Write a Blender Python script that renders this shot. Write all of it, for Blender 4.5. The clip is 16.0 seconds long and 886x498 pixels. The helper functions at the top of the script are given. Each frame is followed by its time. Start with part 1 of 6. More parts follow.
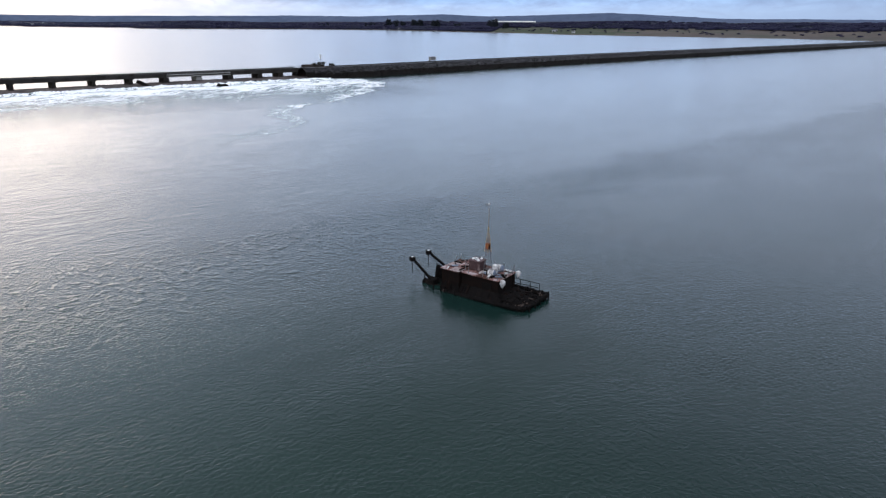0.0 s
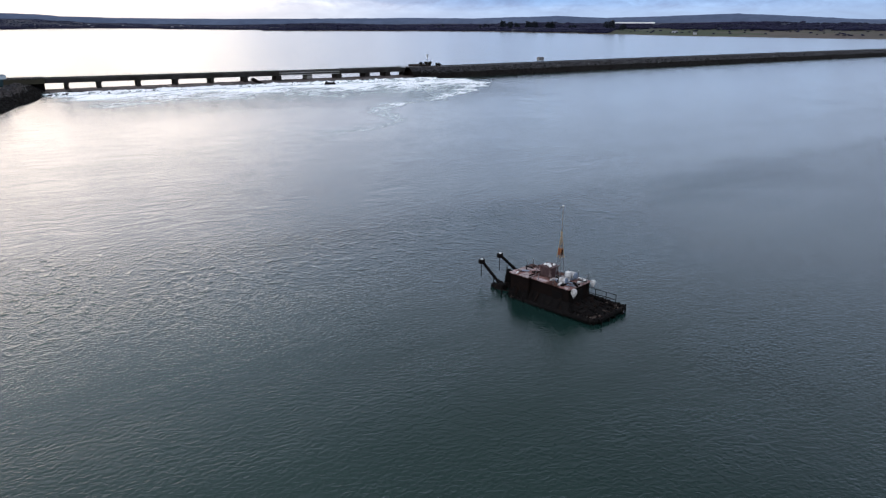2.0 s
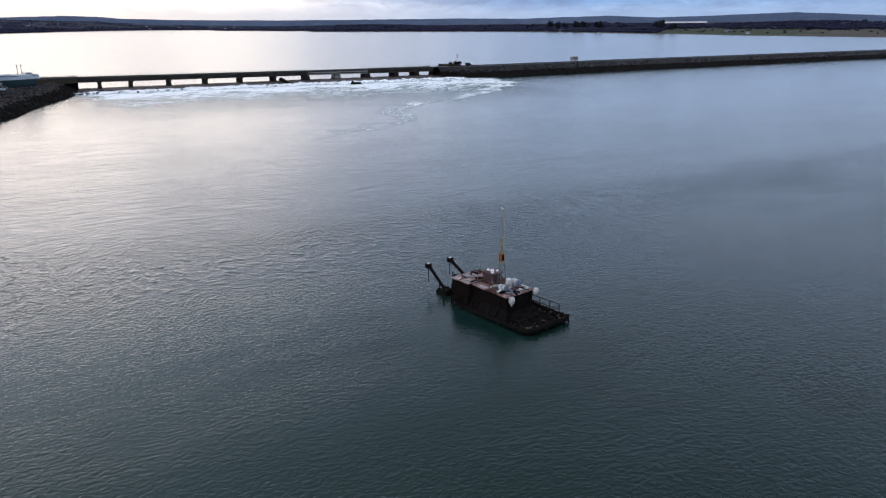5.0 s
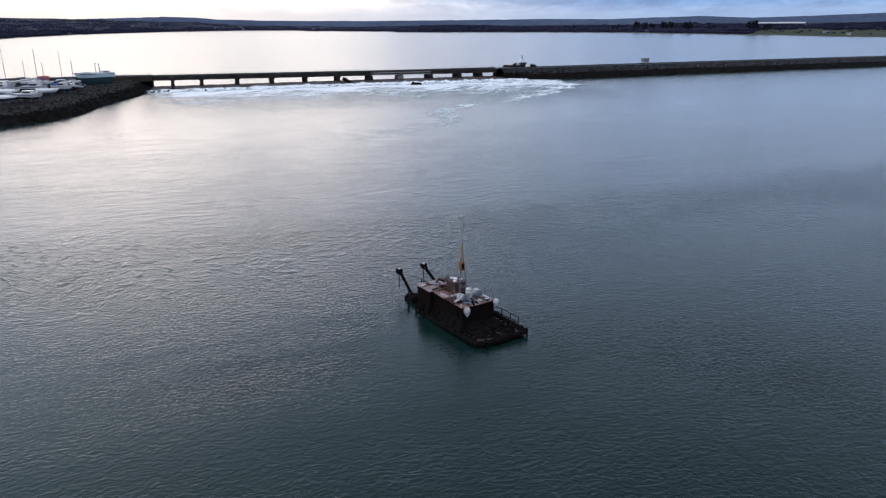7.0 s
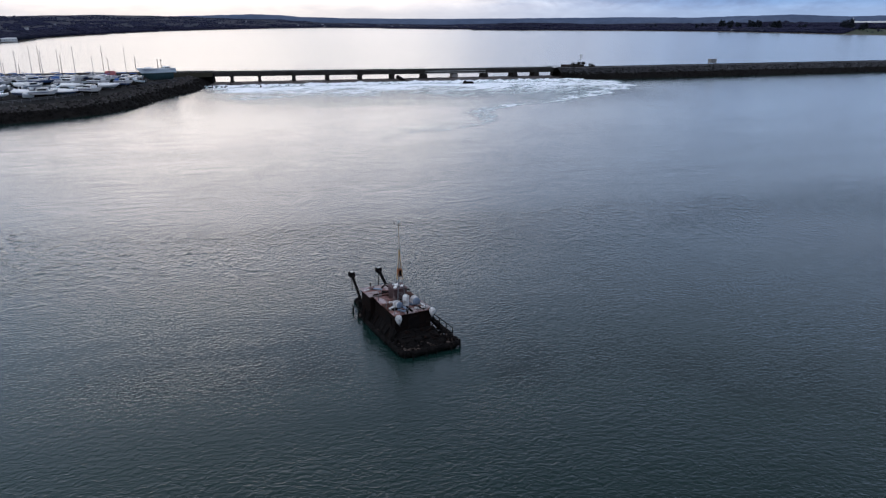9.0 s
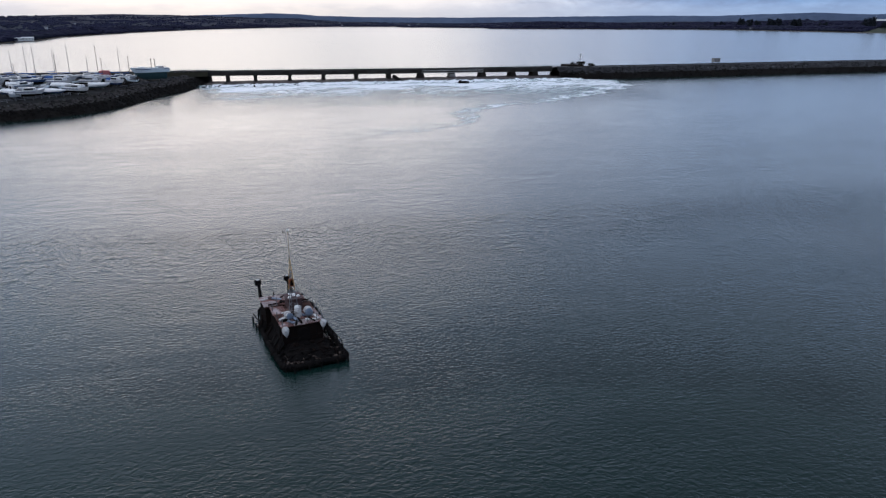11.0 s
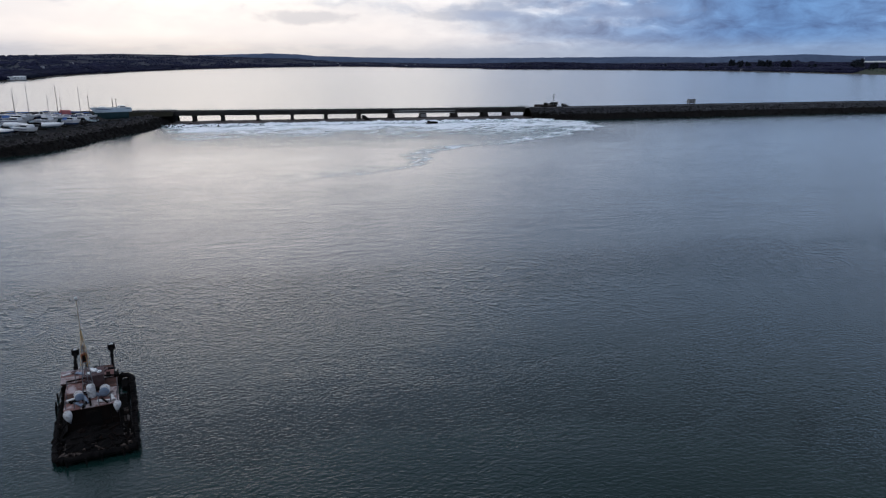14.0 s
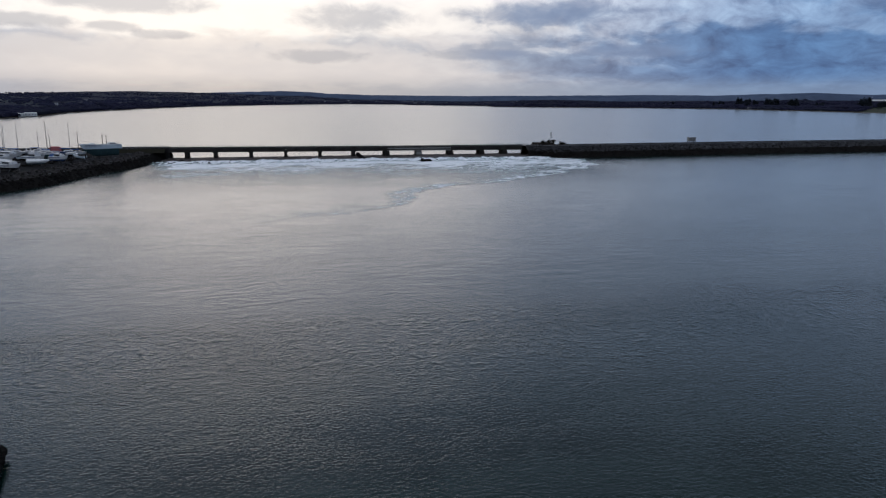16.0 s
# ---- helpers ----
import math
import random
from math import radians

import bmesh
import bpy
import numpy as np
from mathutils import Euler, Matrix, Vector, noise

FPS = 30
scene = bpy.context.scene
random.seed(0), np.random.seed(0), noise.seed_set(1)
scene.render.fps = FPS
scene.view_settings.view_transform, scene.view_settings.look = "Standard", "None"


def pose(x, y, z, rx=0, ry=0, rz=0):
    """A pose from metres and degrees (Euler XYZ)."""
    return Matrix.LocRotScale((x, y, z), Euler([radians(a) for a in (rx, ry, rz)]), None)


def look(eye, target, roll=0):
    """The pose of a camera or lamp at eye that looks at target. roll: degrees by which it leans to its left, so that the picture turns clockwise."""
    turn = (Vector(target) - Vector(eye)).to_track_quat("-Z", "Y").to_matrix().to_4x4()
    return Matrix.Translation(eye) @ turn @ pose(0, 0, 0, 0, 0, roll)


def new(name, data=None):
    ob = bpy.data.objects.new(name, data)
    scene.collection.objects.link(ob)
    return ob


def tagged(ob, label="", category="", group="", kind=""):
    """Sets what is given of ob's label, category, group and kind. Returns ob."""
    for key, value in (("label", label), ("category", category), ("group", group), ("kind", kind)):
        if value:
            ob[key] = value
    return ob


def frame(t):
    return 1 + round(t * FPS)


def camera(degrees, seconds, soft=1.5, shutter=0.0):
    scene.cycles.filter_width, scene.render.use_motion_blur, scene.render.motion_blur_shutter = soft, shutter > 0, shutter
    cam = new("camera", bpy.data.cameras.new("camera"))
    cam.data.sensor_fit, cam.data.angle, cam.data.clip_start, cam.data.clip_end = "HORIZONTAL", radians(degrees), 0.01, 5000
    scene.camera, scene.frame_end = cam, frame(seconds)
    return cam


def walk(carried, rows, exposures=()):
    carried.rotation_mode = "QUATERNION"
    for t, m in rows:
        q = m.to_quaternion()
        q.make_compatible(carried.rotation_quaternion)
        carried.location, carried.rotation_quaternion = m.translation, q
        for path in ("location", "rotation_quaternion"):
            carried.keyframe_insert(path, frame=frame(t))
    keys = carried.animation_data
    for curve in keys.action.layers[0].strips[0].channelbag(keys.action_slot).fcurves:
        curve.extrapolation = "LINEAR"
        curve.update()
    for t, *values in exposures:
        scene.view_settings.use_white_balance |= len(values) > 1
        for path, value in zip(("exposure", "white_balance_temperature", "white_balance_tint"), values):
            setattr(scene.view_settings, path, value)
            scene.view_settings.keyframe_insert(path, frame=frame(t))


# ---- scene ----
import itertools

cam = camera(65.0, 16.0, soft=1.25)
# seconds, eye x, y, z, heading (to the left of +y), tilt (up), lean, in degrees
PATH = [
    (0, -103.519, -337.976, 28.005, -40.704, -18.133, 0.250),
    (0.5, -102.117, -337.596, 27.681, -38.132, -18.086, 0.076),
    (1, -100.740, -337.336, 27.354, -35.349, -18.019, 0.059),
    (1.5, -99.390, -337.188, 27.031, -32.953, -17.995, 0.019),
    (2, -98.056, -337.146, 26.724, -31.612, -17.997, 0.038),
    (2.5, -96.692, -337.222, 26.449, -30.473, -17.980, 0.020),
    (3, -95.223, -337.434, 26.225, -29.394, -17.998, -0.140),
    (5.3, -86.049, -340.282, 26.084, -26.781, -17.909, -0.280),
    (5.5, -85.069, -340.599, 26.095, -25.817, -17.901, -0.264),
    (6, -82.506, -341.406, 26.125, -23.591, -17.878, -0.232),
    (6.5, -79.804, -342.193, 26.150, -22.029, -17.890, -0.229),
    (7, -76.980, -342.933, 26.178, -20.892, -17.877, -0.240),
    (7.5, -74.057, -343.607, 26.217, -19.866, -17.904, -0.252),
    (8, -71.064, -344.204, 26.269, -18.765, -17.923, -0.197),
    (8.5, -68.056, -344.705, 26.333, -16.453, -17.949, -0.062),
    (8.7, -66.865, -344.873, 26.359, -15.440, -17.970, -0.004),
    (11, -54.167, -345.213, 26.580, -13.161, -18.115, -0.130),
    (11.5, -51.597, -344.853, 26.588, -13.036, -18.116, -0.109),
    (12, -49.049, -344.335, 26.599, -13.088, -17.998, -0.118),
    (12.5, -46.502, -343.662, 26.622, -13.166, -17.282, -0.023),
    (13, -43.968, -342.852, 26.655, -13.212, -16.561, -0.029),
    (13.5, -41.485, -341.925, 26.687, -13.235, -15.818, -0.023),
    (14, -39.094, -340.896, 26.706, -13.292, -15.061, 0.028),
    (14.5, -36.810, -339.770, 26.704, -13.359, -14.323, 0.078),
    (15, -34.626, -338.539, 26.685, -13.462, -13.599, 0.147),
    (15.5, -32.529, -337.191, 26.661, -13.128, -12.871, 0.131),
    (16, -30.517, -335.724, 26.636, -12.472, -12.123, 0.150),
]

def aim(x, y, z, yaw, pitch, roll):
    y1, p1 = radians(yaw), radians(pitch)
    way = (-math.sin(y1) * math.cos(p1), math.cos(y1) * math.cos(p1), math.sin(p1))
    return look((x, y, z), (x + way[0], y + way[1], z + way[2]), roll)


walk(cam, [(t, aim(*row)) for t, *row in PATH], exposures=((0.0, 0.76, 6400, 14), (3.0, 0.48, 6250, 14), (7.0, 0.31, 6000, 14), (11.0, 0.09, 5850, 13), (14.5, -0.28, 5850, 12), (16.0, -0.57, 5900, 12)))

# ---------------------------------------------------------------- sky and sun
SUN_AZ, SUN_EL = -8.0, 22.0        # degrees clockwise from +y, and above the horizon
sun_way = Vector((math.sin(radians(SUN_AZ)) * math.cos(radians(SUN_EL)), math.cos(radians(SUN_AZ)) * math.cos(radians(SUN_EL)), math.sin(radians(SUN_EL))))


class Nodes:
    """Short hand for building node trees."""

    def __init__(self, tree):
        self.tree = tree
        tree.nodes.clear()

    def add(self, kind, **values):
        n = self.tree.nodes.new(kind)
        for k, v in values.items():
            if k in n.inputs:
                self.link(n.inputs[k], v)
            else:
                raise KeyError(k)
        return n

    def link(self, socket, v):
        if isinstance(v, bpy.types.NodeSocket):
            self.tree.links.new(v, socket)
        else:
            socket.default_value = v

    def math(self, op, a, b=0.0, c=None, clamp=False):
        n = self.tree.nodes.new("ShaderNodeMath")
        n.operation, n.use_clamp = op, clamp
        self.link(n.inputs[0], a), self.link(n.inputs[1], b)
        if c is not None:
            self.link(n.inputs[2], c)
        return n.outputs[0]

    def vec(self, op, a, b=(0, 0, 0)):
        n = self.tree.nodes.new("ShaderNodeVectorMath")
        n.operation = op
        self.link(n.inputs[0], a), self.link(n.inputs[1], b)
        return n.outputs["Value"] if op in ("DOT_PRODUCT", "LENGTH", "DISTANCE") else n.outputs[0]

    def mix(self, f, a, b):
        n = self.tree.nodes.new("ShaderNodeMix")
        n.data_type = "RGBA"
        self.link(n.inputs[0], f), self.link(n.inputs[6], a), self.link(n.inputs[7], b)
        return n.outputs[2]

    def range(self, v, a, b, c=0.0, d=1.0, smooth=True):
        n = self.tree.nodes.new("ShaderNodeMapRange")
        n.interpolation_type = "SMOOTHSTEP" if smooth else "LINEAR"
        for s, x in zip(n.inputs[:5], (v, a, b, c, d)):
            self.link(s, x)
        return n.outputs[0]

    def noise(self, at, scale, detail=4.0, rough=0.55, warp=0.0):
        n = self.tree.nodes.new("ShaderNodeTexNoise")
        self.link(n.inputs["Vector"], at)
        n.inputs["Scale"].default_value, n.inputs["Detail"].default_value = scale, detail
        n.inputs["Roughness"].default_value, n.inputs["Distortion"].default_value = rough, warp
        return n.outputs[0]


world = bpy.data.worlds.new("sky")
scene.world = world
world.use_nodes = True
w = Nodes(world.node_tree)
way = w.vec("NORMALIZE", w.add("ShaderNodeTexCoord").outputs["Generated"])
split = w.add("ShaderNodeSeparateXYZ", Vector=way)
up = w.math("MAXIMUM", split.outputs["Z"], 0.0)
sky = w.tree.nodes.new("ShaderNodeTexSky")
sky.sky_type, sky.sun_disc = "NISHITA", False
sky.sun_elevation, sky.sun_rotation = radians(SUN_EL), radians(SUN_AZ)
sky.air_density, sky.dust_density = 1.0, 2.0
clear = w.vec("MULTIPLY", sky.outputs[0], (0.06, 0.06, 0.06))
# broken cloud: bearing and height above the horizon in degrees
az = w.math("MULTIPLY", w.math("ARCTAN2", split.outputs["X"], split.outputs["Y"]), 57.2958)
el = w.math("MULTIPLY", w.math("ARCSINE", up), 57.2958)
tall = w.math("POWER", w.math("ADD", el, 0.6), 0.62)           # clouds crowd together towards the horizon
place = w.add("ShaderNodeCombineXYZ", X=w.math("MULTIPLY", az, 0.085), Y=w.math("MULTIPLY", tall, 0.85), Z=0.0).outputs[0]
n1 = w.noise(w.vec("ADD", place, (3.1, 0.9, 0)), 1.0, 6, 0.55, 0.3)
n2 = w.noise(w.vec("ADD", w.vec("MULTIPLY", place, (3.6, 2.6, 1)), (0.7, 5.2, 0)), 1.0, 6, 0.55, 0.35)
off = w.math("SUBTRACT", az, SUN_AZ + 3.0)
off = w.math("MAXIMUM", off, w.math("MULTIPLY", off, -1.6))
bright = w.math("POWER", w.range(off, w.range(el, 7.0, 13.0, 6.0, 3.0), w.range(el, 7.0, 13.0, 46.0, 28.0), 1.0, 0.0), 1.1)          # towards the hidden sun
bright = w.math("MULTIPLY", bright, w.range(el, 9.5, 17.5, 1.0, 0.02))
shade = w.math("ADD", w.math("MULTIPLY", n1, 0.62), w.math("MULTIPLY", n2, 0.38))
bank = w.math("MULTIPLY", w.range(el, 0.9, 1.9), w.range(el, 2.6, 6.5, 1.0, 0.0))      # a low bank of cloud
shade = w.math("ADD", shade, w.math("MULTIPLY", bank, w.range(bright, 0.0, 1.0, 0.15, 0.075)))
shade = w.math("ADD", shade, w.range(bright, 0.0, 1.0, 0.03, -0.03))
thick = w.range(shade, w.range(el, 1.0, 5.0, 0.36, 0.455), w.range(el, 1.0, 5.0, 0.68, 0.585))
even = w.range(az, 34.0, 50.0)                                   # a more even sheet of cloud in the east
thick = w.math("ADD", w.math("MULTIPLY", thick, w.math("SUBTRACT", 1.0, w.math("MULTIPLY", even, 0.7))), w.math("MULTIPLY", even, 0.42))
thin_col = w.mix(bright, w.mix(w.range(el, 5.0, 10.0), (0.41, 0.58, 0.84, 1), (0.52, 0.68, 0.93, 1)), w.mix(w.range(el, 6.5, 9.5), (1.44, 1.27, 1.08, 1), (3.55, 3.05, 2.65, 1)))
thick_col = w.mix(bright, w.mix(w.range(el, 5.0, 10.0), (0.115, 0.25, 0.51, 1), (0.45, 0.60, 0.84, 1)), w.mix(w.range(el, 6.5, 10.0), (0.66, 0.69, 0.74, 1), (2.5, 2.2, 1.95, 1)))
cloud = w.mix(thick, thin_col, thick_col)
n3 = w.noise(w.vec("ADD", w.vec("MULTIPLY", place, (4.6, 2.8, 1)), (5.5, 1.7, 0)), 1.0, 7, 0.6, 0.4)
puff = w.range(n3, 0.32, 0.68, w.range(bright, 0.0, 1.0, 0.62, 0.86), w.range(bright, 0.0, 1.0, 1.45, 1.08), False)      # billows
puff = w.math("ADD", 1.0, w.math("MULTIPLY", w.math("SUBTRACT", puff, 1.0), w.range(el, 6.5, 11.0, 1.0, 0.15)))
cloud = w.vec("MULTIPLY", cloud, w.add("ShaderNodeCombineXYZ", X=puff, Y=puff, Z=w.math("POWER", puff, 0.8)).outputs[0])
# an even veil low under the sun, bright gaps above it, and small dark clouds drifting across
west = w.range(w.math("ADD", az, w.math("MULTIPLY", w.math("SUBTRACT", n1, 0.5), 22.0)), 24.0, 6.0)
veil_top = w.math("ADD", el, w.math("MULTIPLY", w.math("SUBTRACT", n2, 0.5), 3.0))
veil = w.math("MULTIPLY", w.math("MULTIPLY", west, w.range(el, 0.9, 1.5)), w.range(veil_top, 3.6, 5.2, 1.0, 0.0))
cloud = w.mix(w.math("MULTIPLY", veil, 0.82), cloud, (1.09, 1.00, 0.92, 1))
gaps = w.math("MULTIPLY", w.math("MULTIPLY", w.range(w.math("ADD", az, w.math("MULTIPLY", w.math("SUBTRACT", n2, 0.5), 26.0)), 25.0, 10.0), w.range(veil_top, 4.3, 5.4)), w.range(el, 7.6, 11.0, 1.0, 0.0))
cloud = w.mix(w.math("MULTIPLY", gaps, 0.75), cloud, (1.72, 1.55, 1.32, 1))
edge = w.math("MULTIPLY", w.math("SUBTRACT", n3, 0.5), 2.6)
for c_az, c_el, half_wide, half_high in ((-11.5, 6.8, 6.0, 0.75), (-18.0, 5.3, 3.6, 0.5), (-8.8, 4.65, 2.2, 0.36), (-12.0, 5.05, 2.0, 0.4), (5.2, 6.2, 4.6, 1.0), (2.6, 3.3, 3.8, 0.55), (15.4, 3.5, 4.4, 0.42), (20.5, 6.6, 7.0, 0.9), (27.0, 3.7, 5.0, 0.5)):
    away = w.math("ADD", w.math("POWER", w.math("DIVIDE", w.math("SUBTRACT", az, c_az), half_wide), 2.0), w.math("POWER", w.math("DIVIDE", w.math("SUBTRACT", el, c_el), half_high), 2.0))
    cloud = w.mix(w.range(w.math("ADD", away, edge), 0.2, 1.5, 0.62, 0.0), cloud, w.mix(west, (0.30, 0.40, 0.60, 1), (0.56, 0.57, 0.61, 1)))
cloud = w.mix(w.math("MULTIPLY", w.range(el, 6.5, 12.0), w.range(az, 8.0, 60.0, 0.0, 0.72)), cloud, (0.31, 0.40, 0.55, 1))      # sky darkened in the east, added mostly above the view to dim the water
high = w.range(el, 17.0, 46.0)
# bright zenith added out of view to light foam and upward faces
zenith_fill = w.range(el, 60.0, 82.0)
cloud = w.mix(high, cloud, w.mix(w.range(n1, 0.35, 0.65), (0.088, 0.120, 0.170, 1), (0.070, 0.100, 0.150, 1)))
cloud = w.mix(w.math("MULTIPLY", w.range(el, 8.5, 38.0), w.range(az, 0.0, 40.0, 0.0, 0.92)), cloud, (0.035, 0.055, 0.09, 1))     # unseen dark sky added overhead in the east to dim reflections
south_fill = w.math("MULTIPLY", w.range(off, 85.0, 150.0), w.range(el, 2.0, 20.0))      # bright sky added behind the camera to light the faces turned towards it
cloud = w.mix(south_fill, cloud, w.mix(w.range(n1, 0.35, 0.65), (1.0, 1.04, 1.12, 1), (0.7, 0.76, 0.86, 1)))
cloud = w.mix(zenith_fill, cloud, (2.5, 2.6, 2.76, 1))
# pale strip of lighter air low over the horizon
low = w.range(el, 0.5, 2.2, 1.0, 0.0)
pale = w.mix(bright, (0.32, 0.43, 0.60, 1), (0.66, 0.65, 0.64, 1))
cloud = w.mix(w.math("MULTIPLY", low, 0.85), cloud, pale)
cloud = w.mix(w.range(az, 50.0, 76.0, 0.0, 0.55), cloud, (0.20, 0.27, 0.39, 1))
colour = w.mix(0.88, clear, cloud)
background = w.add("ShaderNodeBackground", Color=colour, Strength=1.0)
w.tree.links.new(background.outputs[0], w.add("ShaderNodeOutputWorld").inputs[0])

lamp = bpy.data.lights.new("sun", "SUN")
lamp.energy, lamp.angle, lamp.color = 0.55, radians(178), (1.0, 0.98, 0.95)
sun = new("sun", lamp)
sun.matrix_world = look(tuple(sun_way * 100), (0, 0, 0))


# ---------------------------------------------------------------- materials
def surface(name, a, b, rough=0.8, scale=3.0, fine=30.0, bump=0.3, metal=0.0, dirt=None, dirt_at=0.6, depth=0.02, spec=0.3, at="Object", random_tone=0.0):
    """A procedural surface: two tones, grain, patches of dirt, fine relief."""
    m = bpy.data.materials.new(name)
    m.use_nodes = True
    k = Nodes(m.node_tree)
    at = k.add("ShaderNodeTexCoord").outputs[at]
    big, small = k.noise(at, scale, 5, 0.6), k.noise(at, fine, 4, 0.6)
    col = k.mix(k.range(big, 0.35, 0.65), (*a, 1), (*b, 1))
    col = k.mix(k.range(small, 0.3, 0.75, 0.0, 0.45), col, (*[v * 0.55 for v in a], 1))
    if dirt:
        col = k.mix(k.range(k.noise(k.vec("ADD", at, (7.3, 1.1, 4.2)), scale * 0.7, 6, 0.65, 0.4), dirt_at - 0.08, dirt_at + 0.06), col, (*dirt, 1))
    if random_tone:
        seed = k.add("ShaderNodeNewGeometry").outputs["Random Per Island"]
        col = k.vec("MULTIPLY", col, k.add("ShaderNodeCombineXYZ", **{c: k.range(seed, 0, 1, 1 - random_tone, 1 + random_tone, False) for c in "XYZ"}).outputs[0])
    p = k.add("ShaderNodeBsdfPrincipled")
    k.link(p.inputs["Base Color"], col)
    k.link(p.inputs["Roughness"], k.range(big, 0.2, 0.8, max(rough - 0.15, 0.03), min(rough + 0.15, 1.0)))
    k.link(p.inputs["Metallic"], metal)
    k.link(p.inputs["Specular IOR Level"], spec)
    if bump:
        h = k.math("ADD", k.math("MULTIPLY", big, 0.6), k.math("MULTIPLY", small, 0.4))
        n = k.add("ShaderNodeBump", Height=h, Strength=bump, Distance=depth)
        k.link(p.inputs["Normal"], n.outputs[0])
    k.tree.links.new(p.outputs[0], k.add("ShaderNodeOutputMaterial").inputs[0])
    return m


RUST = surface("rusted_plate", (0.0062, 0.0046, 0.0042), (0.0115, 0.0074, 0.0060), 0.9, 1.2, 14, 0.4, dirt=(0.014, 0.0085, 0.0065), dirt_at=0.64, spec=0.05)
BLEACHED = surface("bleached_board", (0.10, 0.088, 0.082), (0.17, 0.15, 0.14), 0.9, 1.5, 14, 0.4, dirt=(0.03, 0.025, 0.022), dirt_at=0.5, spec=0.1)
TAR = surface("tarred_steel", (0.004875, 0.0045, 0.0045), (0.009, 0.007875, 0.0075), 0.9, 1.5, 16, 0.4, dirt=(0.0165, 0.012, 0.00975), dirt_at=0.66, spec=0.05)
WEED = surface("weedy_planks", (0.0187, 0.01445, 0.0119), (0.03825, 0.02805, 0.0238), 0.9, 1.3, 12, 0.6, dirt=(0.1105, 0.085, 0.07225), dirt_at=0.60, depth=0.05, spec=0.1, at="Generated")
ROOF = surface("faded_red_roof", (0.125, 0.058, 0.050), (0.225, 0.125, 0.112), 0.8, 1.3, 9, 0.3, dirt=(0.36, 0.31, 0.31), dirt_at=0.57, spec=0.2)
PALEROOF = surface("bird_limed_roof", (0.25, 0.205, 0.20), (0.36, 0.31, 0.30), 0.85, 1.6, 11, 0.3, dirt=(0.13, 0.07, 0.06), dirt_at=0.56, spec=0.2)
DARKROOF = surface("rusted_roof", (0.045, 0.023, 0.019), (0.085, 0.043, 0.034), 0.85, 1.4, 11, 0.4, dirt=(0.17, 0.10, 0.085), dirt_at=0.6, spec=0.1)
CABIN = surface("weathered_maroon_paint", (0.085, 0.052, 0.052), (0.055, 0.030, 0.030), 0.8, 1.5, 15, 0.2, dirt=(0.16, 0.12, 0.115), dirt_at=0.6)
FLOATPLASTIC = surface("worn_float_plastic", (0.50, 0.50, 0.49), (0.64, 0.64, 0.63), 0.55, 2.5, 16, 0.2, dirt=(0.22, 0.21, 0.20), dirt_at=0.56)
WHITE = surface("chalky_white", (0.72, 0.72, 0.70), (0.80, 0.80, 0.79), 0.5, 2.0, 20, 0.1, dirt=(0.45, 0.42, 0.38), dirt_at=0.66)
GREYBLUE = surface("grey_blue_plastic", (0.12, 0.155, 0.21), (0.18, 0.22, 0.28), 0.5, 2.0, 20, 0.1)
ORANGE = surface("orange_paint", (0.30, 0.080, 0.028), (0.19, 0.048, 0.022), 0.6, 3, 25, 0.1, dirt=(0.12, 0.05, 0.02))
YELLOW = surface("yellow_paint", (0.43, 0.27, 0.075), (0.36, 0.20, 0.07), 0.6, 3, 25, 0.1, dirt=(0.2, 0.12, 0.05))
STEEL = surface("grey_steel", (0.16, 0.16, 0.17), (0.22, 0.22, 0.23), 0.5, 3, 30, 0.1, metal=0.6)
CONCRETE = surface("dark_concrete", (0.0351, 0.03348, 0.03132), (0.054, 0.0513, 0.04752), 0.85, 0.25, 4, 0.3, dirt=(0.027, 0.0243, 0.0216), dirt_at=0.56, spec=0.05)
PALE_CONCRETE = surface("pale_concrete", (0.26, 0.26, 0.25), (0.34, 0.335, 0.32), 0.85, 0.3, 5, 0.2, dirt=(0.14, 0.13, 0.12), dirt_at=0.62)
PIER = surface("pier_stone", (0.0306, 0.02693, 0.02448), (0.05202, 0.04774, 0.04345), 0.9, 0.4, 5, 0.5, dirt=(0.01836, 0.01836, 0.01591), dirt_at=0.55, depth=0.1, spec=0.05)
ROCK = surface("rock_armour", (0.0240, 0.0240, 0.0265), (0.0440, 0.0435, 0.0460), 0.9, 0.3, 3.0, 0.6, dirt=(0.027, 0.027, 0.026), dirt_at=0.58, depth=0.15, random_tone=0.7, spec=0.05)
BANKROCK = surface("bank_rubble", (0.027, 0.0245, 0.0240), (0.050, 0.0450, 0.0430), 0.9, 0.3, 3.0, 0.6, dirt=(0.030, 0.029, 0.025), dirt_at=0.58, depth=0.15, random_tone=0.7, spec=0.05)
PALE_ROCK = surface("pale_rock", (0.065, 0.067, 0.072), (0.105, 0.106, 0.11), 0.9, 0.4, 4, 0.4, dirt=(0.05, 0.05, 0.045), dirt_at=0.58, random_tone=0.5, spec=0.05)
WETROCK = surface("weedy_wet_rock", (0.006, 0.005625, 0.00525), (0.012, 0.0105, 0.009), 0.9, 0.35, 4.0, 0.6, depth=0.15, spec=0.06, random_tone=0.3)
SILL = surface("weir_sill", (0.0720, 0.0600, 0.0580), (0.112, 0.096, 0.094), 0.6, 0.18, 1.3, 0.9, dirt=(0.033, 0.03025, 0.0275), dirt_at=0.58, depth=0.3, spec=0.05)
